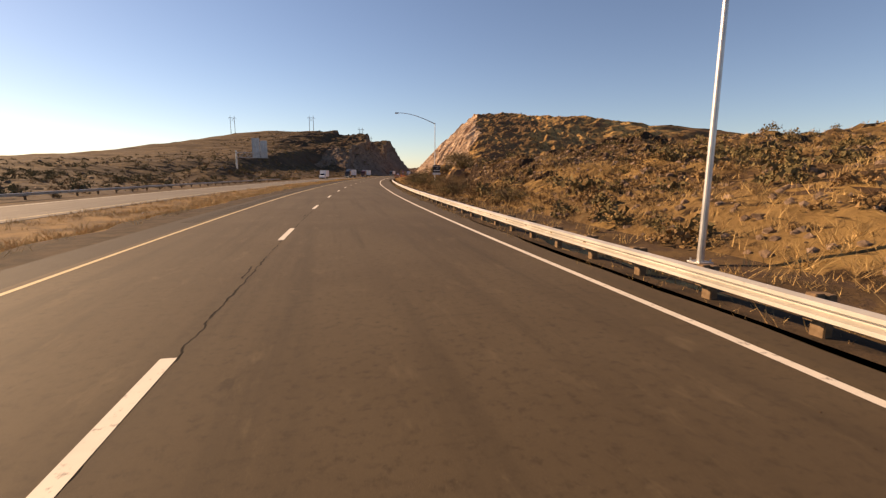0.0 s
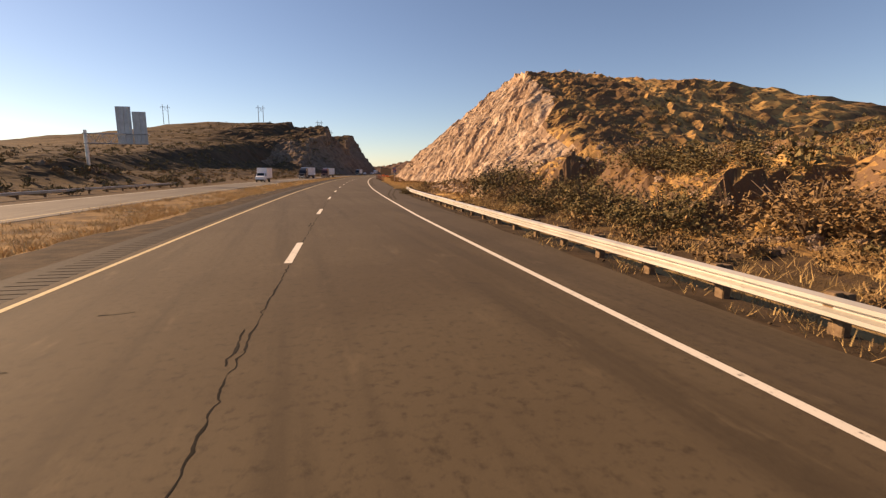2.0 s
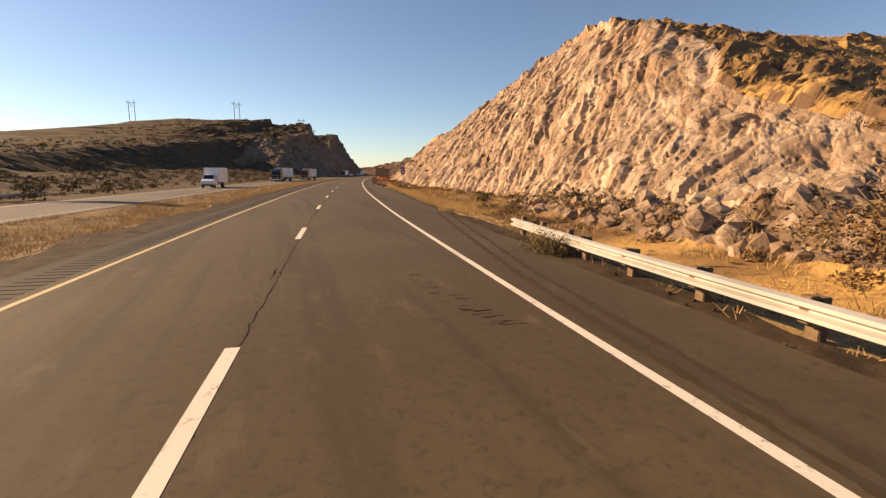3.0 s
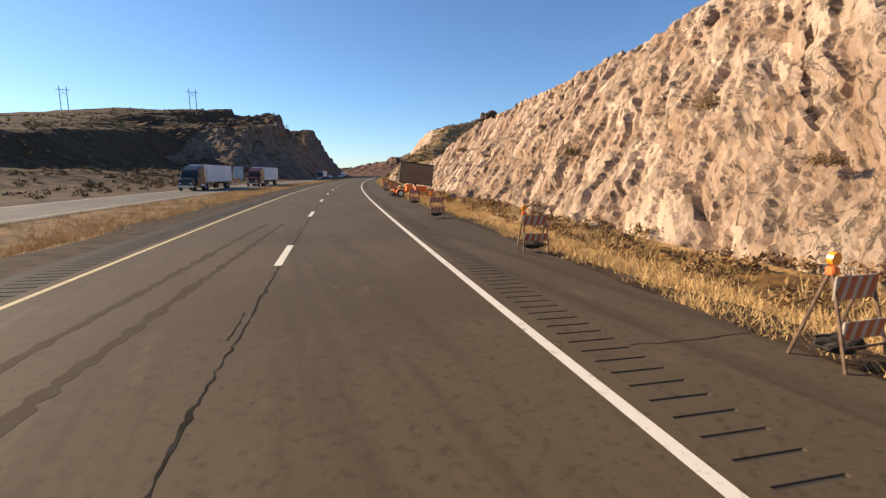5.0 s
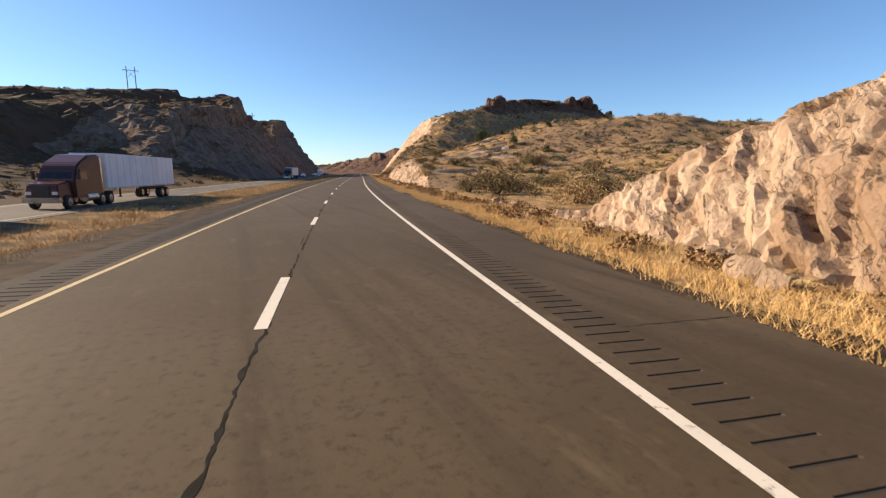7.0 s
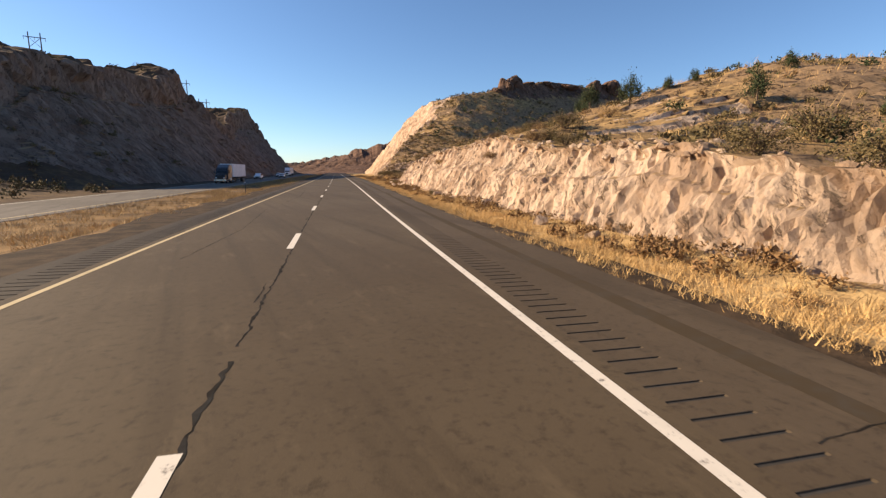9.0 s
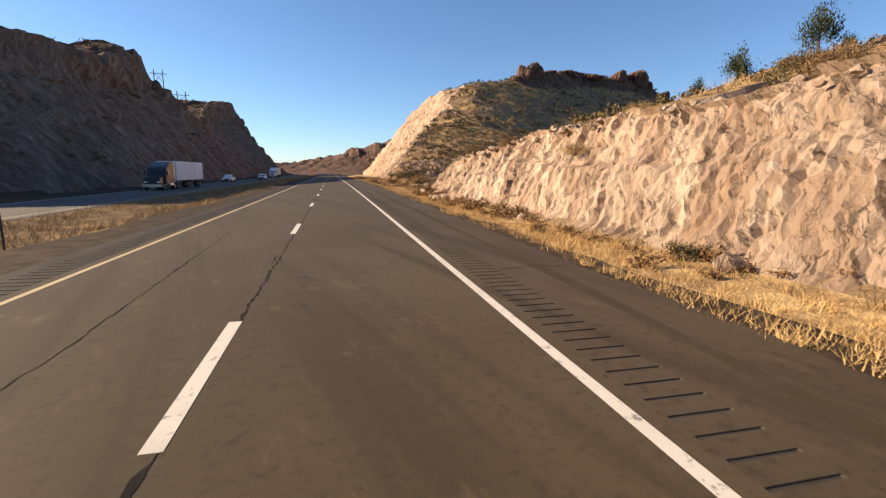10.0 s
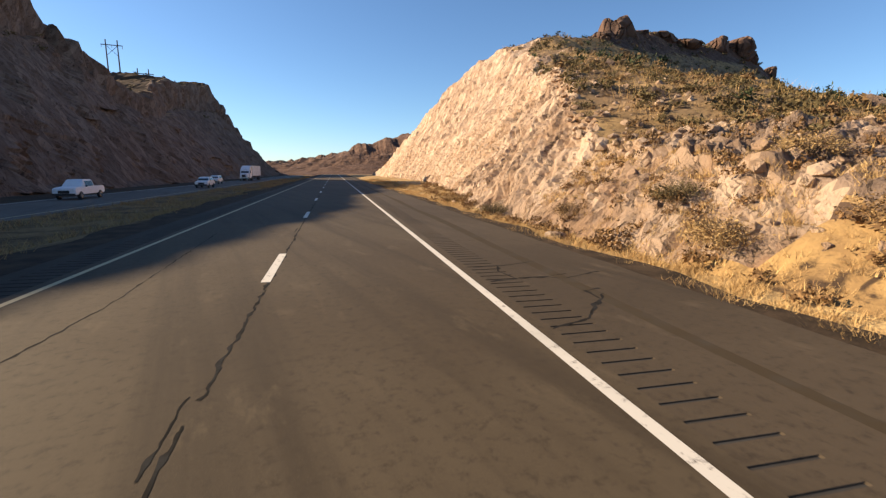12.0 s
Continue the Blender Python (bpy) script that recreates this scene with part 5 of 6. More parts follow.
def utility_frame(s, l, h, turn, label="dark wooden H-frame power pole on the hilltop"):
    e = empty("utility_pole", along(s, l, land_z(s, l) - 0.5, turn), label, "utility pole", "power poles on the hill")
    for x in (-2.4, 2.4):
        bm = bmesh.new()
        tube(bm, [(x, 0, 0), (x, 0, h)], [0.34, 0.24], 10)
        part("pole", bm, POLE_WOOD, e)
    bm = bmesh.new()
    box(bm, (9.0, 0.3, 0.35), (0, 0.2, h - 2.4), bevel=0.02)
    part("crossarm", bm, POLE_WOOD, e)
    bm = bmesh.new()
    tube(bm, [(-2.4, 0, h - 2.6), (2.4, 0, h - 7.4)], 0.10, 6)
    tube(bm, [(2.4, 0, h - 2.6), (-2.4, 0, h - 7.4)], 0.10, 6)
    part("brace", bm, POLE_WOOD, e)
    for x in (-4.3, 0, 4.3):
        bm = bmesh.new()
        tube(bm, [(x, 0.2, h - 2.5), (x, 0.2, h - 3.9)], 0.09, 6)
        part("insulator", bm, FRAME_DARK, e)
    return e


for s, l, h, tn in ((584, -147, 38, 20), (594, -251, 43, 25), (560, -330, 21, 30), (662, -101.5, 20, 10), (668, -91, 8, 10)):
    utility_frame(s, l, h, tn)

marker = empty("delineator_post", along(343, -7.6, -0.35), "thin dark delineator post standing in the median", "marker post")
bm = bmesh.new()
box(bm, (0.06, 0.03, 1.35), (0, 0, 0.6), bevel=0.006)
part("post", bm, FRAME_DARK, marker)
bm = bmesh.new()
box(bm, (0.075, 0.008, 0.12), (0, -0.02, 1.2), bevel=0.003)
part("reflector", bm, WHITE_SHEET, marker, "small white reflector")


# ---------------------------------------------------------------- plants and loose stones
RNG = np.random.default_rng(7)


def leaf_cloud(n, size, clumps, flat, seed, trunk=0.0):
    """Small leaf triangles in clumps within a half dome one metre across; (n*3, 3)."""
    r = np.random.default_rng(seed)
    c = r.normal(size=(clumps, 3))
    c /= np.linalg.norm(c, axis=1)[:, None]
    c *= (0.25 + 0.30 * r.random((clumps, 1)))
    c[:, 2] = np.abs(c[:, 2]) * flat + trunk + 0.14 * flat
    which = r.integers(0, clumps, n)
    off = r.normal(size=(n, 3)) * (0.085 + 0.05 * r.random((clumps, 1)))[which]
    p = c[which] + off * np.array([1, 1, 0.9 * flat + 0.1])
    p[:, 2] = np.maximum(p[:, 2], 0.01)
    a = r.normal(size=(n, 3))
    b = r.normal(size=(n, 3))
    a /= np.linalg.norm(a, axis=1)[:, None]
    b /= np.linalg.norm(b, axis=1)[:, None]
    k = size * (0.6 + 0.8 * r.random((n, 1)))
    return np.stack([p - a * k * 0.5, p + a * k * 0.5, p + b * k], 1).reshape(-1, 3)


def tris(name, co, mat):
    return quads(name, co, np.arange(len(co)).reshape(-1, 3), mat)


def twigs(n, h, seed, spread=0.42):
    bm = bmesh.new()
    r = random.Random(seed)
    for _ in range(n):
        a = r.uniform(0, 6.28)
        d = r.uniform(0.2, spread)
        mid_ = (d * 0.45 * math.cos(a), d * 0.45 * math.sin(a), h * 0.45)
        tube(bm, [(0.03 * math.cos(a), 0.03 * math.sin(a), -0.05), mid_, (d * math.cos(a), d * math.sin(a), h * r.uniform(0.7, 1.0))], [0.014, 0.009, 0.004], 5)
    me = bpy.data.meshes.new("stem")
    bm.to_mesh(me)
    bm.free()
    me.materials.append(BARK)
    return me


BUSHES = []
for k, (n, size, clumps, flat, mat) in enumerate(((1500, 0.060, 26, 0.85, BUSH_LEAF), (1300, 0.060, 22, 0.7, DRY_LEAF), (1500, 0.055, 30, 0.75, BUSH_LEAF), (1100, 0.065, 18, 0.8, GRASS_DULL))):
    BUSHES.append((tris("foliage", leaf_cloud(n, size, clumps, flat, 100 + k), mat), twigs(12, 0.5 * flat + 0.1, k)))
FULL_BUSHES = []
for k, (flat, mat) in enumerate(((0.85, BUSH_LEAF), (0.7, DRY_LEAF), (0.75, BUSH_LEAF), (0.8, GRASS_DULL))):
    FULL_BUSHES.append((tris("foliage", leaf_cloud(3200, 0.030, 46, flat, 150 + k), mat), twigs(30, 0.5 * flat + 0.14, 20 + k)))
FEATHERY = [(tris("foliage", leaf_cloud(9000, 0.017, 70, flat, 170 + k), mat), twigs(60, 0.5 * flat + 0.14, 60 + k)) for k, (flat, mat) in enumerate(((0.9, DRY_LEAF), (0.8, BUSH_LEAF)))]
TREES = []
for k in range(3):
    co = leaf_cloud(2600, 0.050, 15, 1.25, 200 + k, 0.04)
    bm = bmesh.new()
    tube(bm, [(0, 0, -0.08), (0.02, 0.01, 0.18), (-0.01, 0.02, 0.45), (0.02, 0, 0.75)], [0.055, 0.045, 0.03, 0.012], 8)
    r = random.Random(k)
    for j in range(9):
        a, z = r.uniform(0, 6.28), r.uniform(0.14, 0.6)
        tube(bm, [(0, 0, z), (0.18 * math.cos(a), 0.18 * math.sin(a), z + 0.08), (0.36 * math.cos(a), 0.36 * math.sin(a), z + 0.2)], [0.02, 0.013, 0.005], 6)
    me = bpy.data.meshes.new("trunk")
    bm.to_mesh(me)
    bm.free()
    me.materials.append(BARK)
    TREES.append((tris("crown", co, JUNIPER_LEAF), me))


def bush(s, l, width, kind, label, high=1.0, z=None, forms=None):
    zz = land_z(s, l) if z is None else z
    e = empty("desert_bush", along(s, l, zz - 0.04, random.uniform(0, 360)), label, "bush")
    e.scale = (width, width, width * high)
    fol, stem = (forms or (FULL_BUSHES if width > 1.15 else BUSHES))[kind]
    shared("stem", stem, e)
    shared("foliage", fol, e)
    return e


def juniper(s, l, height, kind, label="dark green juniper tree on the dry slope"):
    e = empty("juniper_tree", along(s, l, land_z(s, l) - 0.1, random.uniform(0, 360)), label, "tree", "junipers on the hills")
    e.scale = (height * 0.52, height * 0.52, height * 0.82)
    crown, trunk = TREES[kind]
    shared("trunk", trunk, e)
    shared("crown", crown, e)
    return e


OLIVE = "broad olive brown desert bush by the roadside"
# those at s 80, 85.5 and 90.5 are added to darken a shaded hollow
for s, l, w_, k, hi in ((96.5, 12.6, 5.2, 0, 0.85), (100.5, 14.0, 4.4, 2, 0.85), (93.0, 11.6, 3.2, 1, 0.8), (88.5, 11.2, 3.0, 0, 0.9), (104, 12.4, 3.4, 1, 0.8), (84, 12.6, 4.0, 2, 0.8),
                        (79, 12.2, 3.4, 0, 0.8), (75.5, 14.5, 4.2, 1, 0.8), (68, 14.0, 3.6, 2, 0.8), (60, 13.0, 3.0, 1, 0.8), (52, 12.4, 2.8, 0, 0.8), (80, 15.2, 4.0, 0, 0.55), (85.5, 16.0, 4.4, 2, 0.5), (90.5, 15.0, 4.0, 0, 0.55), (72, 17.0, 4.4, 2, 0.8), (66, 16.5, 4.0, 0, 0.8), (38, 12.5, 2.6, 1, 0.7), (29, 12.2, 2.4, 0, 0.7)):
    bush(s, l, w_, k, OLIVE, hi)
for s, l, w_, k, hi in ((43.6, 11.5, 3.2, 1, 0.65), (45.8, 11.9, 3.8, 0, 0.75), (48.4, 12.1, 3.6, 1, 0.8), (51.0, 12.0, 3.0, 0, 0.7)):
    bush(s, l, w_, k, "tall feathery olive brown bush behind the guardrail", hi, None, FEATHERY)
for s, l, w_, k in ((91.5, 9.6, 1.7, 3), (89.0, 9.3, 1.5, 3), (95.5, 9.4, 1.5, 3), (86.5, 9.8, 1.6, 3), (108.4, 6.75, 1.3, 0), (109.6, 7.5, 1.2, 3), (117, 9.5, 1.4, 3), (121, 10.5, 1.7, 1)):
    bush(s, l, w_, k, "yellowish dry rabbitbrush bush beside the guardrail", 0.85)
for s, l, w_, k in ((269, 15.0, 4.8, 0), (273, 18.5, 3.8, 2), (262, 21.5, 4.4, 0), (305, 33, 4.8, 2), (296, 39, 3.6, 0), (284, 27, 3.2, 2), (310, 27, 3.0, 0), (291, 31, 2.6, 3), (256, 16.5, 3.4, 3), (274, 13.6, 3.0, 0), (252.5, 18.5, 3.8, 2), (280, 18, 4.2, 0), (288, 20, 3.6, 2), (296, 12.5, 2.2, 3)):
    bush(s, l, w_, k, "large olive bush at the foot of a gully", 0.85)
for s, l, w_, k in ((338, 10.3, 1.0, 0), (376, 11.0, 1.6, 2), (395, 12.6, 4.4, 2), (391.5, 13.4, 3.2, 3), (398, 10.2, 2.0, 1), (405, 10.4, 1.7, 3), (412, 10.2, 1.5, 1), (402, 12.0, 1.8, 1), (408, 11.6, 1.5, 2), (400, 14.5, 2.0, 0), (406, 14.0, 1.6, 3), (419, 9.5, 1.6, 0), (330, 13.2, 1.3, 1), (349, 13.0, 1.4, 3), (360, 14, 1.5, 1), (429, 10.0, 1.4, 3)):
    bush(s, l, w_, k, "low dry bush standing in golden grass", 0.75)
for s, l, h, k in ((340, 32, 3.8, 0), (342, 38, 2.0, 1), (329, 37, 3.4, 2), (345, 44, 2.2, 1), (357, 37, 4.2, 0), (370, 43, 4.8, 2), (373, 41, 2.8, 0), (363, 48, 2.4, 1), (336, 48, 2.6, 2), (378, 52, 3.0, 1), (349, 52, 2.0, 0), (385, 46, 2.4, 2), (322, 42, 2.2, 1), (316, 36, 2.6, 0)):
    juniper(s, l, h, k)
for s, l, w_, k in ((326, 15.2, 1.8, 1), (330, 19.5, 2.8, 2), (321, 15, 1.7, 0), (307, 14.5, 2.0, 0), (303, 14.5, 2.2, 2), (309, 19.5, 2.8, 0), (338, 21, 2.2, 1), (347, 24, 2.4, 2), (354, 20, 1.8, 3), (366, 23, 2.6, 0), (334, 26, 2.0, 3), (319, 24, 2.4, 2), (373, 15.6, 2.4, 1), (376.5, 16.6, 2.8, 0), (380, 17.5, 2.0, 1), (369, 17.2, 1.8, 3), (362, 16.5, 1.6, 1), (340, 17.0, 1.8, 1), (333, 16.4, 1.5, 3), (326, 16.2, 1.7, 0)):
    bush(s, l, w_, k, "brushy bush on the rim of the low rock cut", 0.9)
# a few bushes that cling to the near rock face
for s, z_ in ((188, 3.4), (179, 5.0), (199, 6.0), (172, 2.6), (208, 4.0), (185, 8.0), (160, 6.5), (221, 5.2), (150, 4.0), (140, 9.0)):
    l_face = float(np.interp(s, CUT_A_BASE_S, CUT_A_BASE_L)) + z_ / 1.02
    bush(s, l_face - 0.15, random.uniform(0.7, 1.14), random.choice((1, 3, 0)), "small dry bush growing from the rock face", 0.9, z_ - 0.25)


def scatter(count, s0, s1, l0, l1, keep):
    """Places (s, l, z) kept by keep(s, l)."""
    s, l = RNG.uniform(s0, s1, count * 4), RNG.uniform(l0, l1, count * 4)
    ok = keep(s, l)
    s, l = s[ok][:count], l[ok][:count]
    return s, l, ground_z(s, l)


def planted(name, templates, s, l, z, lo, hi, mat, label, category, squash=1.0):
    """Many small plants or stones in one mesh: templates are (n*k, 3) arrays."""
    x, y = road_xy(s, l)
    out = []
    for i in range(len(s)):
        co = templates[i % len(templates)]
        a, k = RNG.uniform(0, 6.28), RNG.uniform(lo, hi)
        ca, sa = math.cos(a) * k, math.sin(a) * k
        out.append(np.stack([co[:, 0] * ca - co[:, 1] * sa + x[i], co[:, 0] * sa + co[:, 1] * ca + y[i], co[:, 2] * k * squash + z[i] - 0.03 * k], -1))
    ob = new(name, tris(name, np.concatenate(out), mat))
    return tagged(ob, label, category, kind="stuff")


def wild(s, l):
    """Natural slopes: neither road nor rock face."""
    i = np.clip(np.searchsorted(GRID_S, s), 0, ni - 1)
    j = np.clip(np.searchsorted(GRID_L, l), 0, nj - 1)
    return (rocky[i, j] < 0.2) & (STEEP[i, j] < 1.1)


def patchy(s, l):
    return wild(s, l) & (value_noise(s / 11, l / 11, 0, 77) + 0.6 * value_noise(s / 4, l / 4, 0, 78) > RNG.uniform(-1.2, 0.7, s.shape))


small = [leaf_cloud(42, 0.20, 8, 0.7, 300 + k) for k in range(6)]
dense = [leaf_cloud(112, 0.12, 11, 0.7, 320 + k) for k in range(5)]
planted("scrub", dense, *scatter(420, 12, 135, 10.5, 110, patchy), 0.7, 2.2, BUSH_LEAF, "scattered olive scrub on the near hill slope", "scrub")
planted("scrub", dense, *scatter(600, 5, 135, 10.2, 110, patchy), 0.4, 1.3, DRY_LEAF, "scattered brown scrub on the near hill slope", "scrub")
planted("scrub", dense, *scatter(420, 8, 98, 11.6, 45, wild), 0.35, 1.2, DRY_LEAF, "brown scrub on the bank behind the guardrail", "scrub")
planted("scrub", dense, *scatter(230, 25, 100, 10.0, 14, lambda s, l: l > 9.5), 0.3, 0.9, DRY_LEAF, "low brown scrub at the foot of the bank", "scrub")
planted("scrub", dense, *scatter(200, 8, 98, 11.6, 45, patchy), 0.5, 1.6, BUSH_LEAF, "olive scrub on the bank behind the guardrail", "scrub")
planted("scrub", dense, *scatter(620, 235, 460, 16, 150, patchy), 0.5, 2.0, BUSH_LEAF, "olive scrub dotted over the gully and slopes", "scrub")
planted("scrub", dense, *scatter(520, 256, 398, 16.5, 85, patchy), 0.45, 1.7, BUSH_LEAF, "olive scrub on the golden slope above the low cut", "scrub")
planted("scrub", dense, *scatter(230, 258, 420, 20, 110, patchy), 0.9, 2.3, JUNIPER_LEAF, "dark green junipers dotted over the golden slope", "scrub")
planted("scrub", small, *scatter(380, 430, 600, 26, 210, patchy), 1.0, 2.8, JUNIPER_LEAF, "dark green junipers on the crag hill", "scrub")
planted("scrub", dense, *scatter(420, 400, 445, 16, 70, patchy), 0.45, 1.5, BUSH_LEAF, "olive scrub above the near end of the far cut", "scrub")
planted("scrub", dense, *scatter(300, 412, 470, 17, 110, patchy), 0.5, 1.8, BUSH_LEAF, "olive scrub on the lower crag hill", "scrub")
planted("scrub", small, *scatter(1300, 440, 620, 20, 240, patchy), 0.8, 2.8, BUSH_LEAF, "olive scrub dotted over the crag hill", "scrub")
planted("scrub", small, *scatter(600, 430, 620, 20, 240, wild), 0.6, 2.0, DRY_LEAF, "brown scrub dotted over the crag hill", "scrub")
planted("scrub", small, *scatter(700, 170, 420, 24, 160, patchy), 0.5, 1.5, DRY_LEAF, "brown scrub on the slopes", "scrub")
planted("scrub", small, *scatter(600, 0, 330, -160, -31, patchy), 0.8, 2.2, BUSH_LEAF, "olive scrub on the slope across the highway", "scrub")
planted("scrub", dense, *scatter(420, 60, 340, -64, -29.5, wild), 0.5, 1.7, DRY_LEAF, "brown scrub beside the opposite carriageway", "scrub")
planted("scrub", small, *scatter(600, 0, 420, -140, -30, patchy), 0.5, 1.6, DRY_LEAF, "brown scrub across the highway", "scrub")
planted("scrub", dense, *scatter(620, 20, 420, -105, -27, patchy), 0.9, 2.4, BUSH_LEAF, "dark olive scrub below the long hill", "scrub")
planted("scrub", small, *scatter(600, 380, 690, -170, -55, wild), 0.8, 2.6, BUSH_LEAF, "dark scrub along the mesa rim", "scrub")


def tuft(n, h, spread, seed):
    r = np.random.default_rng(seed)
    a = r.uniform(0, 6.28, n)
    d = spread * np.sqrt(r.random(n))
    base = np.stack([d * np.cos(a), d * np.sin(a), np.zeros(n)], -1)
    lean = r.normal(size=(n, 2)) * 0.55
    hh = h * r.uniform(0.5, 1.1, n)
    tip = base + np.stack([lean[:, 0] * hh, lean[:, 1] * hh, hh], -1)
    w_ = 0.010
    side = np.stack([-np.sin(a * 3), np.cos(a * 3), np.zeros(n)], -1) * w_
    return np.stack([base - side, base + side, tip], 1).reshape(-1, 3)


tufts = [tuft(20, 0.30, 0.27, k) for k in range(7)]
low_tufts = [tuft(12, 0.30, 0.26, 20 + k) for k in range(7)]


def rock_foot(s):
    return np.where(s < 262, np.interp(s, CUT_A_BASE_S, CUT_A_BASE_L), np.where(s < 398, np.interp(s, CUT_B_BASE_S, CUT_B_BASE_L), np.interp(s, CUT_C_BASE_S, CUT_C_BASE_L))) - 0.3


def verge(s, l):
    edge = pave_right(s) + 0.25 + 0.35 * value_noise(s / 3.0, 5.0)
    far_ = np.where(s < 262, np.interp(s, CUT_A_BASE_S, CUT_A_BASE_L), np.where(s < 398, np.interp(s, CUT_B_BASE_S, CUT_B_BASE_L), np.interp(s, CUT_C_BASE_S, CUT_C_BASE_L))) - 0.2
    return (l > edge) & (l < far_) & (value_noise(s / 2.4, l / 1.6, 0, 91) > RNG.uniform(-1.3, 0.25, s.shape) + 0.9 * np.maximum(l - 8.9 - 0.5 * value_noise(s / 5, 3.0), 0))


planted("verge_grass", tufts, *scatter(11000, 122, 300, 6.6, 15, verge), 0.28, 1.05, GRASS, "thick golden dry grass along the shoulder", "grass")
planted("verge_grass", tufts, *scatter(13000, 300, 520, 6.6, 18, verge), 0.28, 1.05, GRASS, "thick golden dry grass below the rock cuts", "grass")
planted("verge_weeds", tufts, *scatter(3000, 122, 520, 8.8, 16, lambda s, l: verge(s, l - 2.6) & (l < rock_foot(s))), 0.7, 1.4, GRASS_DULL, "brown dry weeds between the grass and the rock", "grass")
planted("verge_weeds", dense, *scatter(760, 120, 470, 8.6, 20, lambda s, l: (l < rock_foot(s) + 0.5) & (l > rock_foot(s) - 2.2)), 0.35, 1.0, WEED_LEAF, "low reddish brown weeds at the foot of the rock", "weeds")
planted("verge_weeds", low_tufts, *scatter(2600, -20, 122, 7.0, 14, lambda s, l: (l > rail_line(s) - 0.55) & (value_noise(s / 2, l / 1.2, 0, 93) > RNG.uniform(-0.8, 0.8, s.shape))), 0.5, 1.4, GRASS_DULL, "dry weeds under and behind the guardrail", "grass")


def median_zone(s, l):
    return (l < -6.3) & (l > -15.7) & (value_noise(s / 6, l / 1.6, 0, 95) > RNG.uniform(-0.7, 0.9, s.shape))


planted("median_grass", low_tufts, *scatter(9000, 0, 330, -16.2, -6.2, median_zone), 0.6, 1.5, GRASS, "patchy golden grass in the median", "grass")
planted("median_grass", low_tufts, *scatter(4500, 330, 560, -16.2, -6.2, median_zone), 0.7, 1.6, GRASS_DULL, "duller dry grass further along the median", "grass")
planted("slope_grass", low_tufts, *scatter(6000, 8, 175, 12, 70, wild), 0.7, 1.7, GRASS, "golden bunch grass on the near hill", "grass")
planted("slope_grass", [tuft(9, 0.5, 0.5, 60 + k) for k in range(5)], *scatter(6500, 235, 560, 18, 130, wild), 0.9, 2.0, GRASS, "golden bunch grass on the crag hill slopes", "grass")


# stones
def stone(seed, sub=1):
    bm = bmesh.new()
    bmesh.ops.create_icosphere(bm, subdivisions=sub, radius=0.5)
    r = random.Random(seed)
    cuts_ = [(Vector((r.gauss(0, 1), r.gauss(0, 1), r.gauss(0, 1))).normalized(), r.uniform(0.22, 0.42)) for _ in range(7)]
    for v in bm.verts:
        for nrm, d in cuts_:
            k = v.co.dot(nrm) - d
            if k > 0:
                v.co -= nrm * k
        v.co.z *= 0.75
    bmesh.ops.triangulate(bm, faces=bm.faces)
    co = np.array([v.co[:] for f in bm.faces for v in f.verts])
    bm.free()
    return co


def rim_line_b(s):
    return np.interp(s, CUT_B_BASE_S, CUT_B_BASE_L) + np.interp(s, CUT_B_S, CUT_B_Z) / 1.45


def rim_line_c(s):
    return np.interp(s, CUT_C_BASE_S, CUT_C_BASE_L) + np.interp(s, RIM_C_S, RIM_C_Z) / np.interp(s, CUT_C_LEAN_S, CUT_C_LEAN)


pebbles = [stone(k, 1) for k in range(8)]
rocks = [stone(40 + k, 2) for k in range(6)]
planted("loose_stones", pebbles, *scatter(2300, 10, 175, 12.5, 90, patchy), 0.15, 0.6, ROCK_RED, "brown stones strewn over the near hill", "stones")
planted("loose_stones", pebbles, *scatter(3400, 0, 60, 11.5, 50, lambda s, l: l > 11), 0.10, 0.5, ROCK_RUBBLE, "pinkish rubble on the scree slope behind the lamp", "stones")
planted("loose_stones", pebbles, *scatter(1600, 40, 98, 12.0, 34, lambda s, l: l > 11), 0.10, 0.7, ROCK_RUBBLE, "broken brown stones on the bank", "stones")
planted("slope_grass", low_tufts, *scatter(3500, 10, 98, 11.5, 36, wild), 0.6, 1.6, GRASS_DULL, "dull dry grass over the bank", "grass")
planted("scrub", dense, *scatter(260, 396, 445, 14, 62, wild), 0.4, 1.3, DRY_LEAF, "brown scrub above the far rock cut", "scrub")
planted("slope_grass", low_tufts, *scatter(3500, 392, 445, 13, 60, wild), 0.6, 1.5, GRASS_DULL, "dull dry grass above the far rock cut", "grass")
planted("loose_stones", pebbles, *scatter(700, 235, 560, 20, 160, patchy), 0.5, 2.2, ROCK_RED, "brown stones on the crag hill", "stones")
planted("loose_stones", pebbles, *scatter(500, 0, 330, -120, -30, patchy), 0.5, 2.0, ROCK_RED, "brown stones on the slope across the highway", "stones")
for k in range(44):
    s, l, size = RNG.uniform(378, 403), RNG.uniform(12.2, 19.0), RNG.uniform(0.4, 1.5)
    ob = new("boulder", tris("boulder", rocks[(k * 5 + 2) % 6], ROCK_GREY))
    ob.matrix_basis = along(s, l, land_z(s, l) + 0.14 * size, k * 53) @ Matrix.Diagonal((size, size * RNG.uniform(0.6, 1.0), size * RNG.uniform(0.7, 1.1), 1))
    tagged(ob, "pale broken rock at the end of the low cut", "boulder", "boulders below the cuts")
planted("loose_stones", pebbles, *scatter(420, 98, 126, 11.4, 18, lambda s, l: l > 11), 0.15, 1.3, ROCK_PALE, "pale broken boulders at the start of the rock cut", "stones")
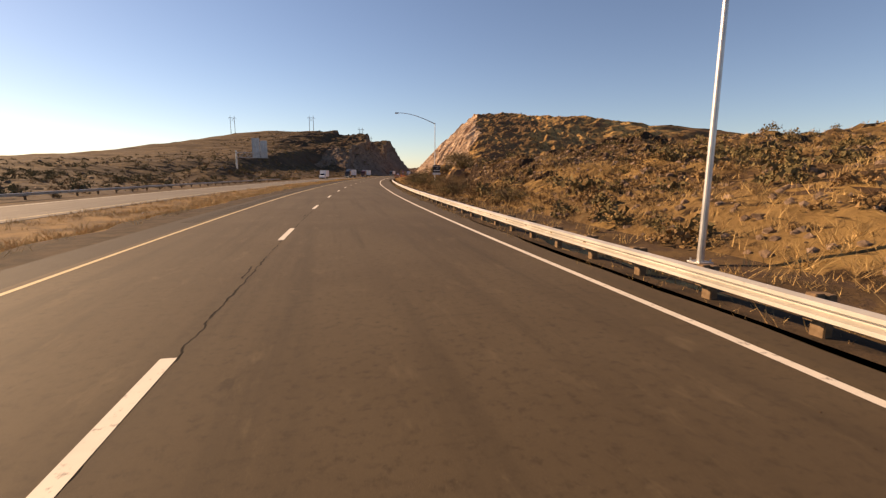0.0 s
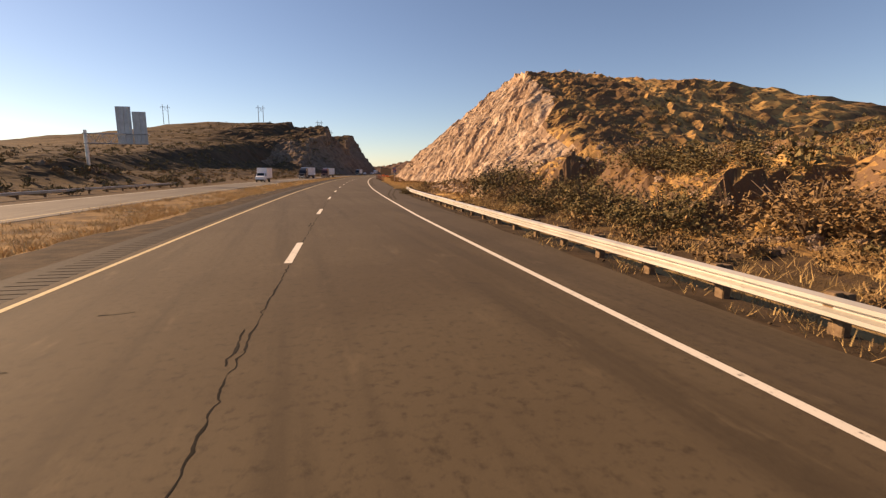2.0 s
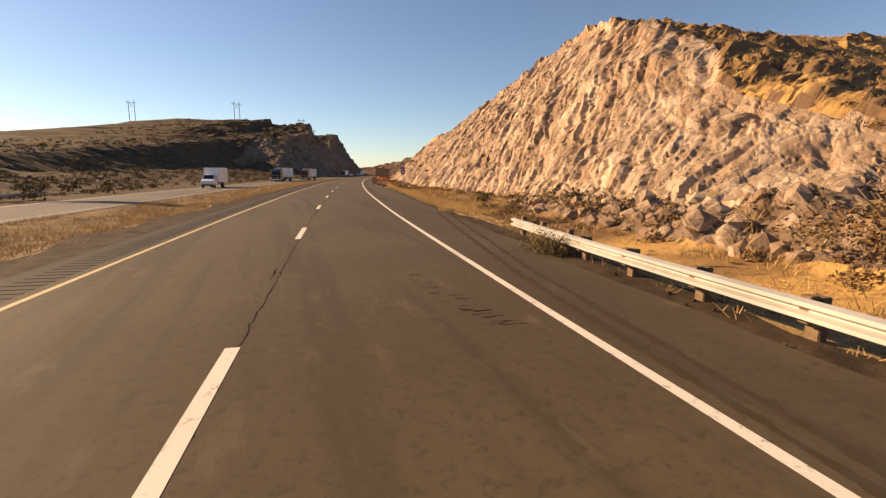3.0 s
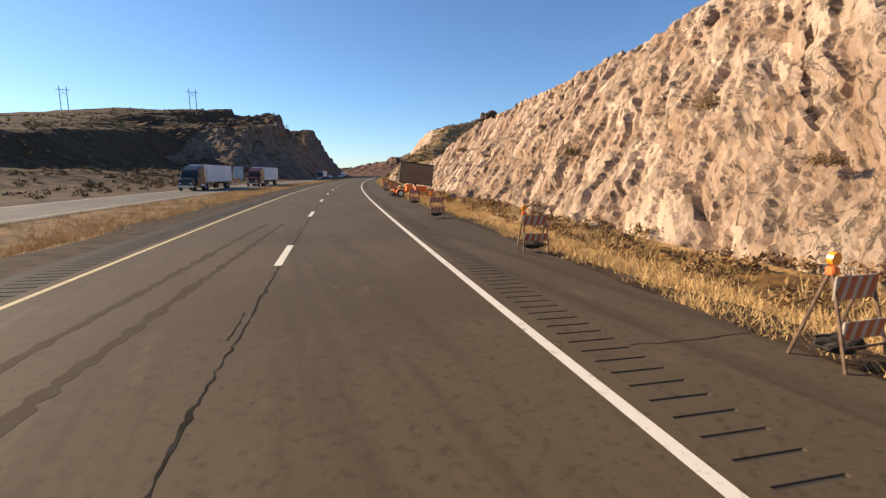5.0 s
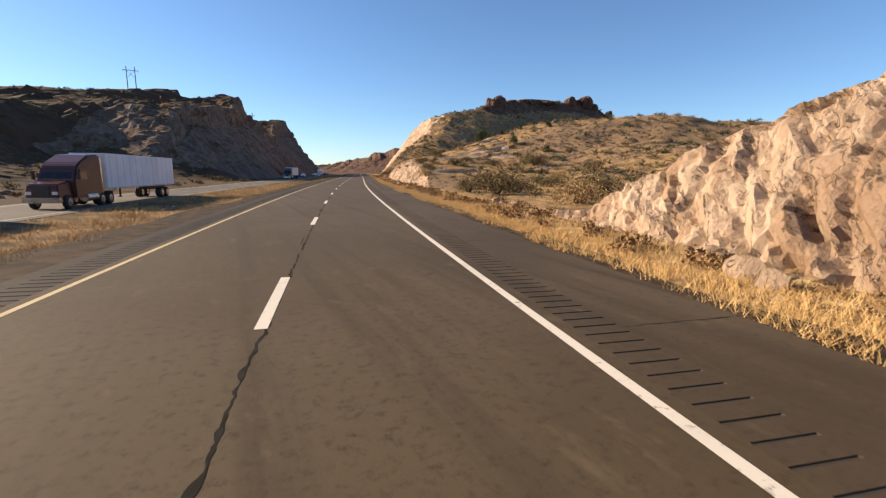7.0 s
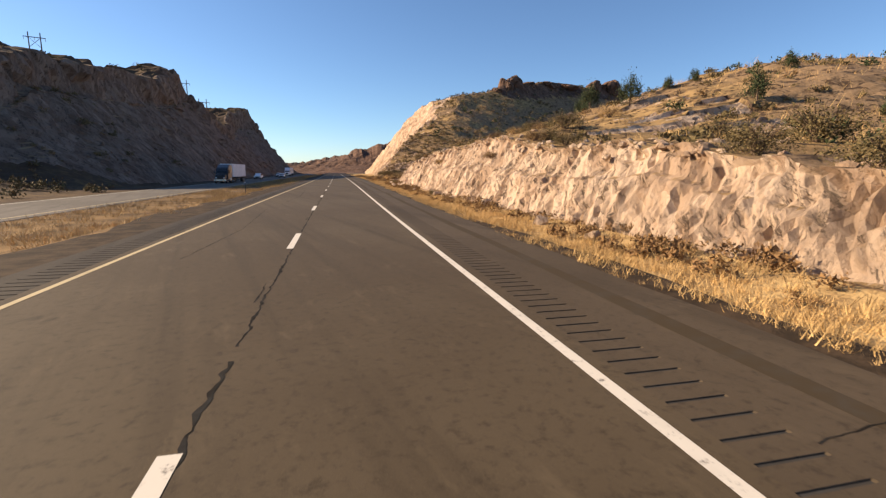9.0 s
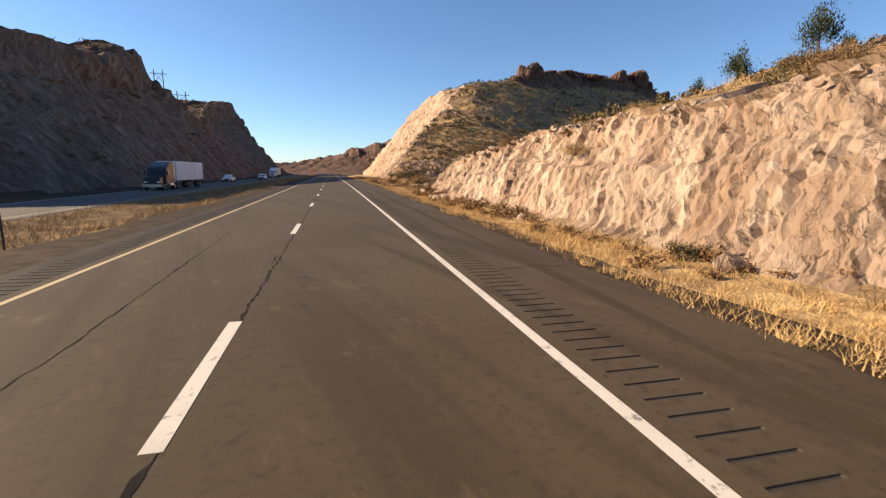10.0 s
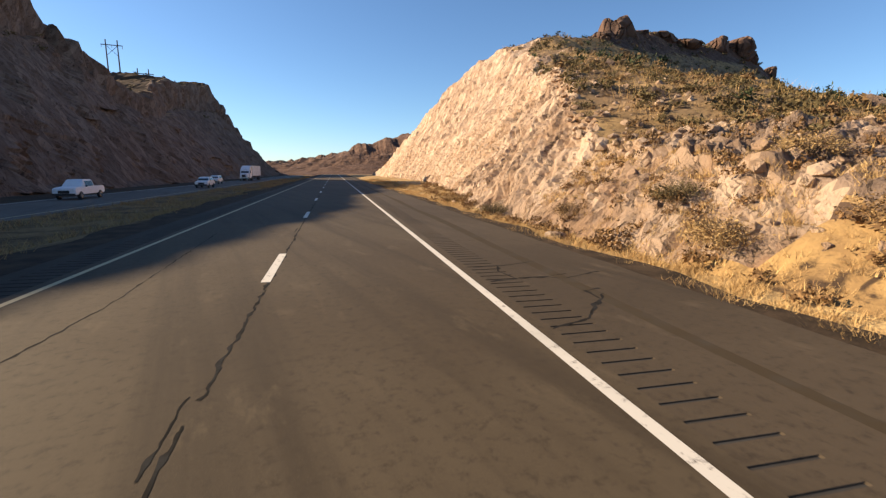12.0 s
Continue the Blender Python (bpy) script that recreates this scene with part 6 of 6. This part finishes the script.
planted("loose_stones", pebbles, *scatter(620, 389, 415, 10.8, 24, lambda s, l: l > 10), 0.10, 0.8, ROCK_PALE, "pale broken stones at the start of the far cut", "stones")
planted("verge_weeds", dense, *scatter(150, 389, 415, 10.2, 22, lambda s, l: l > 10), 0.3, 0.95, WEED_LEAF, "brown weeds among the rubble of the far cut", "weeds")
planted("verge_grass", tufts, *scatter(1500, 393, 416, 8.2, 13.5, lambda s, l: (l > pave_right(s) + 0.5) & (value_noise(s / 1.5, l / 1.0, 0, 191) > RNG.uniform(-1.0, 0.7, s.shape))), 0.3, 1.0, GRASS, "golden dry grass below the start of the far cut", "grass")
planted("verge_weeds", dense, *scatter(70, 393, 416, 8.8, 13.5, lambda s, l: l > pave_right(s) + 0.8), 0.3, 0.85, WEED_LEAF, "brown weeds in the grass below the far cut", "weeds")
planted("verge_weeds", dense, *scatter(90, 97, 126, 10.8, 16, lambda s, l: l > 10), 0.3, 0.9, DRY_LEAF, "brown weeds among the rubble of the near cut", "weeds")
planted("loose_stones", pebbles, *scatter(900, 400, 475, 13, 40, lambda s, l: (l > rim_line_c(s) - 0.5) & (l < rim_line_c(s) + RNG.exponential(3.0, s.shape))), 0.15, 0.9, ROCK_PALE, "pale stones strewn along the rim of the far cut", "stones")
planted("loose_stones", pebbles, *scatter(500, 296, 382, 13, 24, lambda s, l: (l > rim_line_b(s) - 0.2) & (l < rim_line_b(s) + RNG.exponential(1.6, s.shape))), 0.15, 0.7, ROCK_GREY, "pale stones along the rim of the low cut", "stones")
for k in range(46):
    s = RNG.uniform(118, 430)
    if 262 < s < 290:
        continue
    b = float(np.interp(s, CUT_A_BASE_S, CUT_A_BASE_L) if s < 262 else np.interp(s, CUT_B_BASE_S, CUT_B_BASE_L) if s < 398 else np.interp(s, CUT_C_BASE_S, CUT_C_BASE_L))
    l = b - RNG.uniform(0.0, 1.6)
    size = RNG.uniform(0.35, 1.0)
    me = tris("boulder", rocks[k % 6], ROCK_PALE if s < 262 or s > 398 else ROCK_GREY)
    ob = new("boulder", me)
    ob.matrix_basis = along(s, l, land_z(s, l) + 0.16 * size, RNG.uniform(0, 360)) @ Matrix.Diagonal((size, size * RNG.uniform(0.7, 1.2), size, 1))
    tagged(ob, "angular pale boulder fallen at the foot of the cut", "boulder", "boulders below the cuts")


# rounded crags that stand up from the crest of the scrub hill
def crag_boulder(s, l, wide, high, sink, seed):
    bm = bmesh.new()
    bmesh.ops.create_icosphere(bm, subdivisions=5, radius=0.5)
    co = np.array([v.co[:] for v in bm.verts])
    lump = 0.10 * fbm(co[:, 0] * 3, co[:, 1] * 3, co[:, 2] * 2, 4, seed) - 0.16 * ramp(blocks(co[:, 0] * 3, co[:, 1] * 3, co[:, 2] * 1.2, seed, None, 1.0, 0.2), 0.4, 0.9)
    r = random.Random(seed)
    cuts_ = [(Vector((r.gauss(0, 1), r.gauss(0, 1), r.gauss(0, 0.5))).normalized(), r.uniform(0.32, 0.44)) for _ in range(8)] + [(Vector((r.gauss(0, 0.25), r.gauss(0, 0.25), 1)).normalized(), 0.33)]
    for v, k in zip(bm.verts, lump):
        for nrm, d in cuts_:
            over = v.co.dot(nrm) - d
            if over > 0:
                v.co -= nrm * over * 0.9
        v.co *= 1.0 + float(k)
    me = bpy.data.meshes.new("crag_boulder")
    bm.to_mesh(me)
    bm.free()
    me.materials.append(ROCK_DARK)
    ob = new("crag_boulder", me)
    ob.matrix_basis = along(s, l, land_z(s, l) + high * 0.5 - sink, seed * 41) @ Matrix.Diagonal((wide * 1.15, wide * 1.15, high * 1.15, 1))
    return tagged(ob, "rounded dark reddish crag on the hill crest", "crag", "crags on the hill crest")


for k, (s, l, w_, h_, sink) in enumerate(((534, 85, 5.0, 4, 2.2), (545, 99, 11.0, 10, 4.0), (540, 92, 8.0, 8, 3.4), (552, 109, 10.0, 7, 4.4), (560, 124, 16.0, 6, 4.6), (567, 143, 13.0, 5, 3.8), (573, 164, 11.0, 8, 3.8),
                                                  (576, 176, 15.0, 11, 5.4), (578, 186, 9.0, 7, 3.6), (580, 201, 6.5, 8, 2.4), (581, 208, 4.0, 4, 1.4))):
    crag_boulder(s, l, w_, h_, sink, k + 3)


# ---------------------------------------------------------------- cracks, patches and litter on the pavement
def crack(points, w_, name, label, mat=None, lift=0.003, jag=0.020):
    """A wandering tar-dark crack through (s, l) points."""
    pts = []
    for (s0, l0), (s1, l1) in zip(points, points[1:]):
        n = max(2, int(math.hypot(s1 - s0, l1 - l0) / 0.065))
        for k in range(n):
            u = k / n
            pts.append((s0 + (s1 - s0) * u, l0 + (l1 - l0) * u))
    pts.append(points[-1])
    p = np.array(pts)
    p = p + jag * np.stack([value_noise(p[:, 0] * 5.3, p[:, 1] * 5.3, 0, 3) + 0.7 * value_noise(p[:, 0] * 11.0, p[:, 1] * 9.0, 0, 5), value_noise(p[:, 0] * 5.1, p[:, 1] * 5.7, 0, 4) + 0.7 * value_noise(p[:, 0] * 11.3, p[:, 1] * 9.0, 0, 7)], -1)
    d = np.gradient(p, axis=0)
    d /= np.linalg.norm(d, axis=1)[:, None] + 1e-9
    nrm = np.stack([-d[:, 1], d[:, 0]], -1)
    ww = w_ * (0.35 + 1.1 * np.abs(value_noise(p[:, 0] * 2.7, p[:, 1] * 2.7, 0, 6)) + 0.5 * np.abs(value_noise(p[:, 0] * 9.0, p[:, 1] * 9.0, 0, 8)))[:, None]
    rag_a, rag_b = (1 + (0.15 if mat else 1.1) * value_noise(p[:, 0] * 7.0, p[:, 1] * 7.0, 0, k) for k in (11, 13))
    a, b = p - nrm * ww / 2 * np.maximum(rag_a, 0.1)[:, None], p + nrm * ww / 2 * np.maximum(rag_b, 0.1)[:, None]
    co = []
    for q in (a, b):
        x, y = road_xy(q[:, 0], q[:, 1])
        co.append(np.stack([x, y, np.full(len(x), lift)], -1))
    co = np.stack(co, 1)
    ix = np.arange(len(p) * 2).reshape(-1, 2)
    q = np.stack([ix[:-1, 0], ix[:-1, 1], ix[1:, 1], ix[1:, 0]], -1)
    ob = new(name, quads(name, co.reshape(-1, 3), q, mat or TAR))
    return tagged(ob, label, "road crack", kind="structure")


for a in np.arange(-20, 560, 20.0):
    crack([(a, 0.06), (a + 7, 0.07), (a + 13, 0.05), (a + 19.6, 0.06)], 0.020 if a < 120 else 0.038, "joint_crack", "dark open joint crack beside the lane line", jag=0.032)
for k in range(-1, 44):
    s = 2.3 + 12.19 * k + 7.0 + 0.5 * math.sin(k * 2.1)
    crack([(s, -0.05), (s + 0.6, -0.04), (s + 1.2, -0.06)], 0.028, "joint_patch", "wide tar-filled stretch of the lane joint")
for s in (138, 151, 167, 179, 184.5, 188, 203, 214, 221, 233, 241, 252, 266, 281, 297, 308, 317, 325, 337, 351, 362, 372, 383, 394, 404, 409, 414, 421, 433):
    w_ = RNG.uniform(0.015, 0.04)
    e_ = float(edge_white(s)) + 1.0
    crack([(s, e_), (s + RNG.uniform(-0.3, 0.3), e_ + 0.9), (s + RNG.uniform(-0.5, 0.5), e_ + 1.9)], w_, "shoulder_crack", "dark crack across the shoulder")
for s, l in ((88, 0.9), (88.6, 1.0), (89.4, 0.8), (90, 1.3), (40, 0.9), (41, 0.7), (70, -2.6), (72, -2.2), (55, -2.5), (187, 1.4)):
    crack([(s, l), (s + 0.1, l + 0.45)], 0.03, "short_crack", "short dark crack in the lane")
for s0, s1, l in ((306, 320, -2.3), (326, 345, -2.0), (52, 66, -2.7), (398, 412, -2.4)):
    crack([(s0, l), (s0 * 0.6 + s1 * 0.4, l + 0.3), (s1, l - 0.1)], 0.022, "lane_crack", "thin wandering crack along the left lane")
for l0, l1, l2 in ((-1.42, -1.26, -0.85), (-2.3, -2.0, -1.5)):
    crack([(166, l0), (171, l1), (182, l2)], 0.17, "skid_mark", "faint dark tyre skid mark in the left lane", FAINT, 0.002)
for s0, l0, ds, dl, n in ((36.0, 0.35, 1.0, 0.75, 20), (37.5, 0.6, 6.0, 0.8, 7), (186, 0.9, 4.0, 0.8, 8), (20, 0.6, 6.0, 0.9, 8), (290, 1.0, 6.0, 0.8, 8)):
    for k in range(n):
        s, l = s0 + RNG.uniform(0, ds), l0 + RNG.uniform(0, dl)
        crack([(s, l), (s + RNG.uniform(-0.04, 0.04), l + RNG.uniform(0.08, 0.35))], RNG.uniform(0.010, 0.024), "short_crack", "short dark crack in the worn lane")
crack([(36.25, 0.25), (36.2, 0.7), (36.27, 1.1), (36.4, 1.7)], 0.022, "short_crack", "dark crack across the worn lane")
crack([(38.6, 3.6), (38.65, 4.3), (38.9, 5.2)], 0.014, "lane_crack", "thin crack across the lane towards the edge line")
for k in range(34):
    u = RNG.uniform(0, 1) ** 1.7
    s, l = 103.0 + 3.4 * u, 2.2 + 1.0 * (1 - u) + RNG.uniform(0, 0.4)
    crack([(s, l), (s + RNG.uniform(-0.05, 0.05), l + RNG.uniform(0.08, 0.35))], RNG.uniform(0.014, 0.035), "short_crack", "short dark crack in the worn lane")
for run in (((401.1, 0.30), (401.4, 1.0), (401.9, 1.4), (402.6, 2.0)), ((402.3, 1.7), (402.8, 1.75), (402.9, 2.1)), ((403.8, 0.35), (403.9, 1.2), (404.1, 2.1)), ((405.1, 0.4), (405.2, 1.3), (405.5, 2.0)), ((403.9, 0.9), (404.6, 0.8), (405.2, 1.0))):
    crack([(s, float(edge_white(s)) + l) for s, l in run], 0.05, "shoulder_crack", "dark branching crack across the shoulder")
for l0, l1 in ((4.9, 5.6), (4.6, 5.1)):
    crack([(99, l0), (106, (l0 + l1) / 2), (114, l1 + 0.5), (121, l1 + 1.2)], 0.14, "skid_mark", "faint dark tyre track leaving the lane", TYRE, 0.002)
# a slightly darker band along the shoulder from s 286 on
strip("shoulder_band", np.arange(286, 620, 1.5), lambda s: edge_white(s) + 1.70 + 0.06 * value_noise(s / 6.0, 41.0), lambda s: edge_white(s) + 1.98 + 0.10 * value_noise(s / 4.0, 43.0), 0.002, FAINT, "faint dark band along the shoulder", "road stain")
strip("verge_soil_right", LONG, lambda s: pave_right(s) - 0.25, lambda s: pave_right(s) + 0.85 + 0.3 * value_noise(s / 2.0, 21.0), -0.055, GRIT, "gravel and soil strip at the shoulder's edge", "soil", 0.15)
strip("verge_soil_left", LONG, lambda s: -6.7 + 0.45 * value_noise(s / 3.0, 27.0) + 0.2 * value_noise(s / 0.8, 29.0), const(-4.95), -0.04, GRIT, "dark gravel strip beside the median shoulder", "soil", 0.15)
bits = [stone(80 + k, 1) for k in range(5)]
planted("road_grit", bits, *[np.asarray(v) for v in (lambda s, l: (s, l, np.full(len(s), -0.02)))(RNG.uniform(0, 125, 420), RNG.uniform(5.6, 7.4, 420))], 0.03, 0.10, GRIT, "small stones and grit on the shoulder", "grit")
planted("litter", bits, *[np.asarray(v) for v in (lambda s, l: (s, l, land(s, l)))(RNG.uniform(5, 330, 26), RNG.uniform(-13, -6.4, 26))], 0.12, 0.3, WHITE_SHEET, "scraps of white litter in the median", "litter")
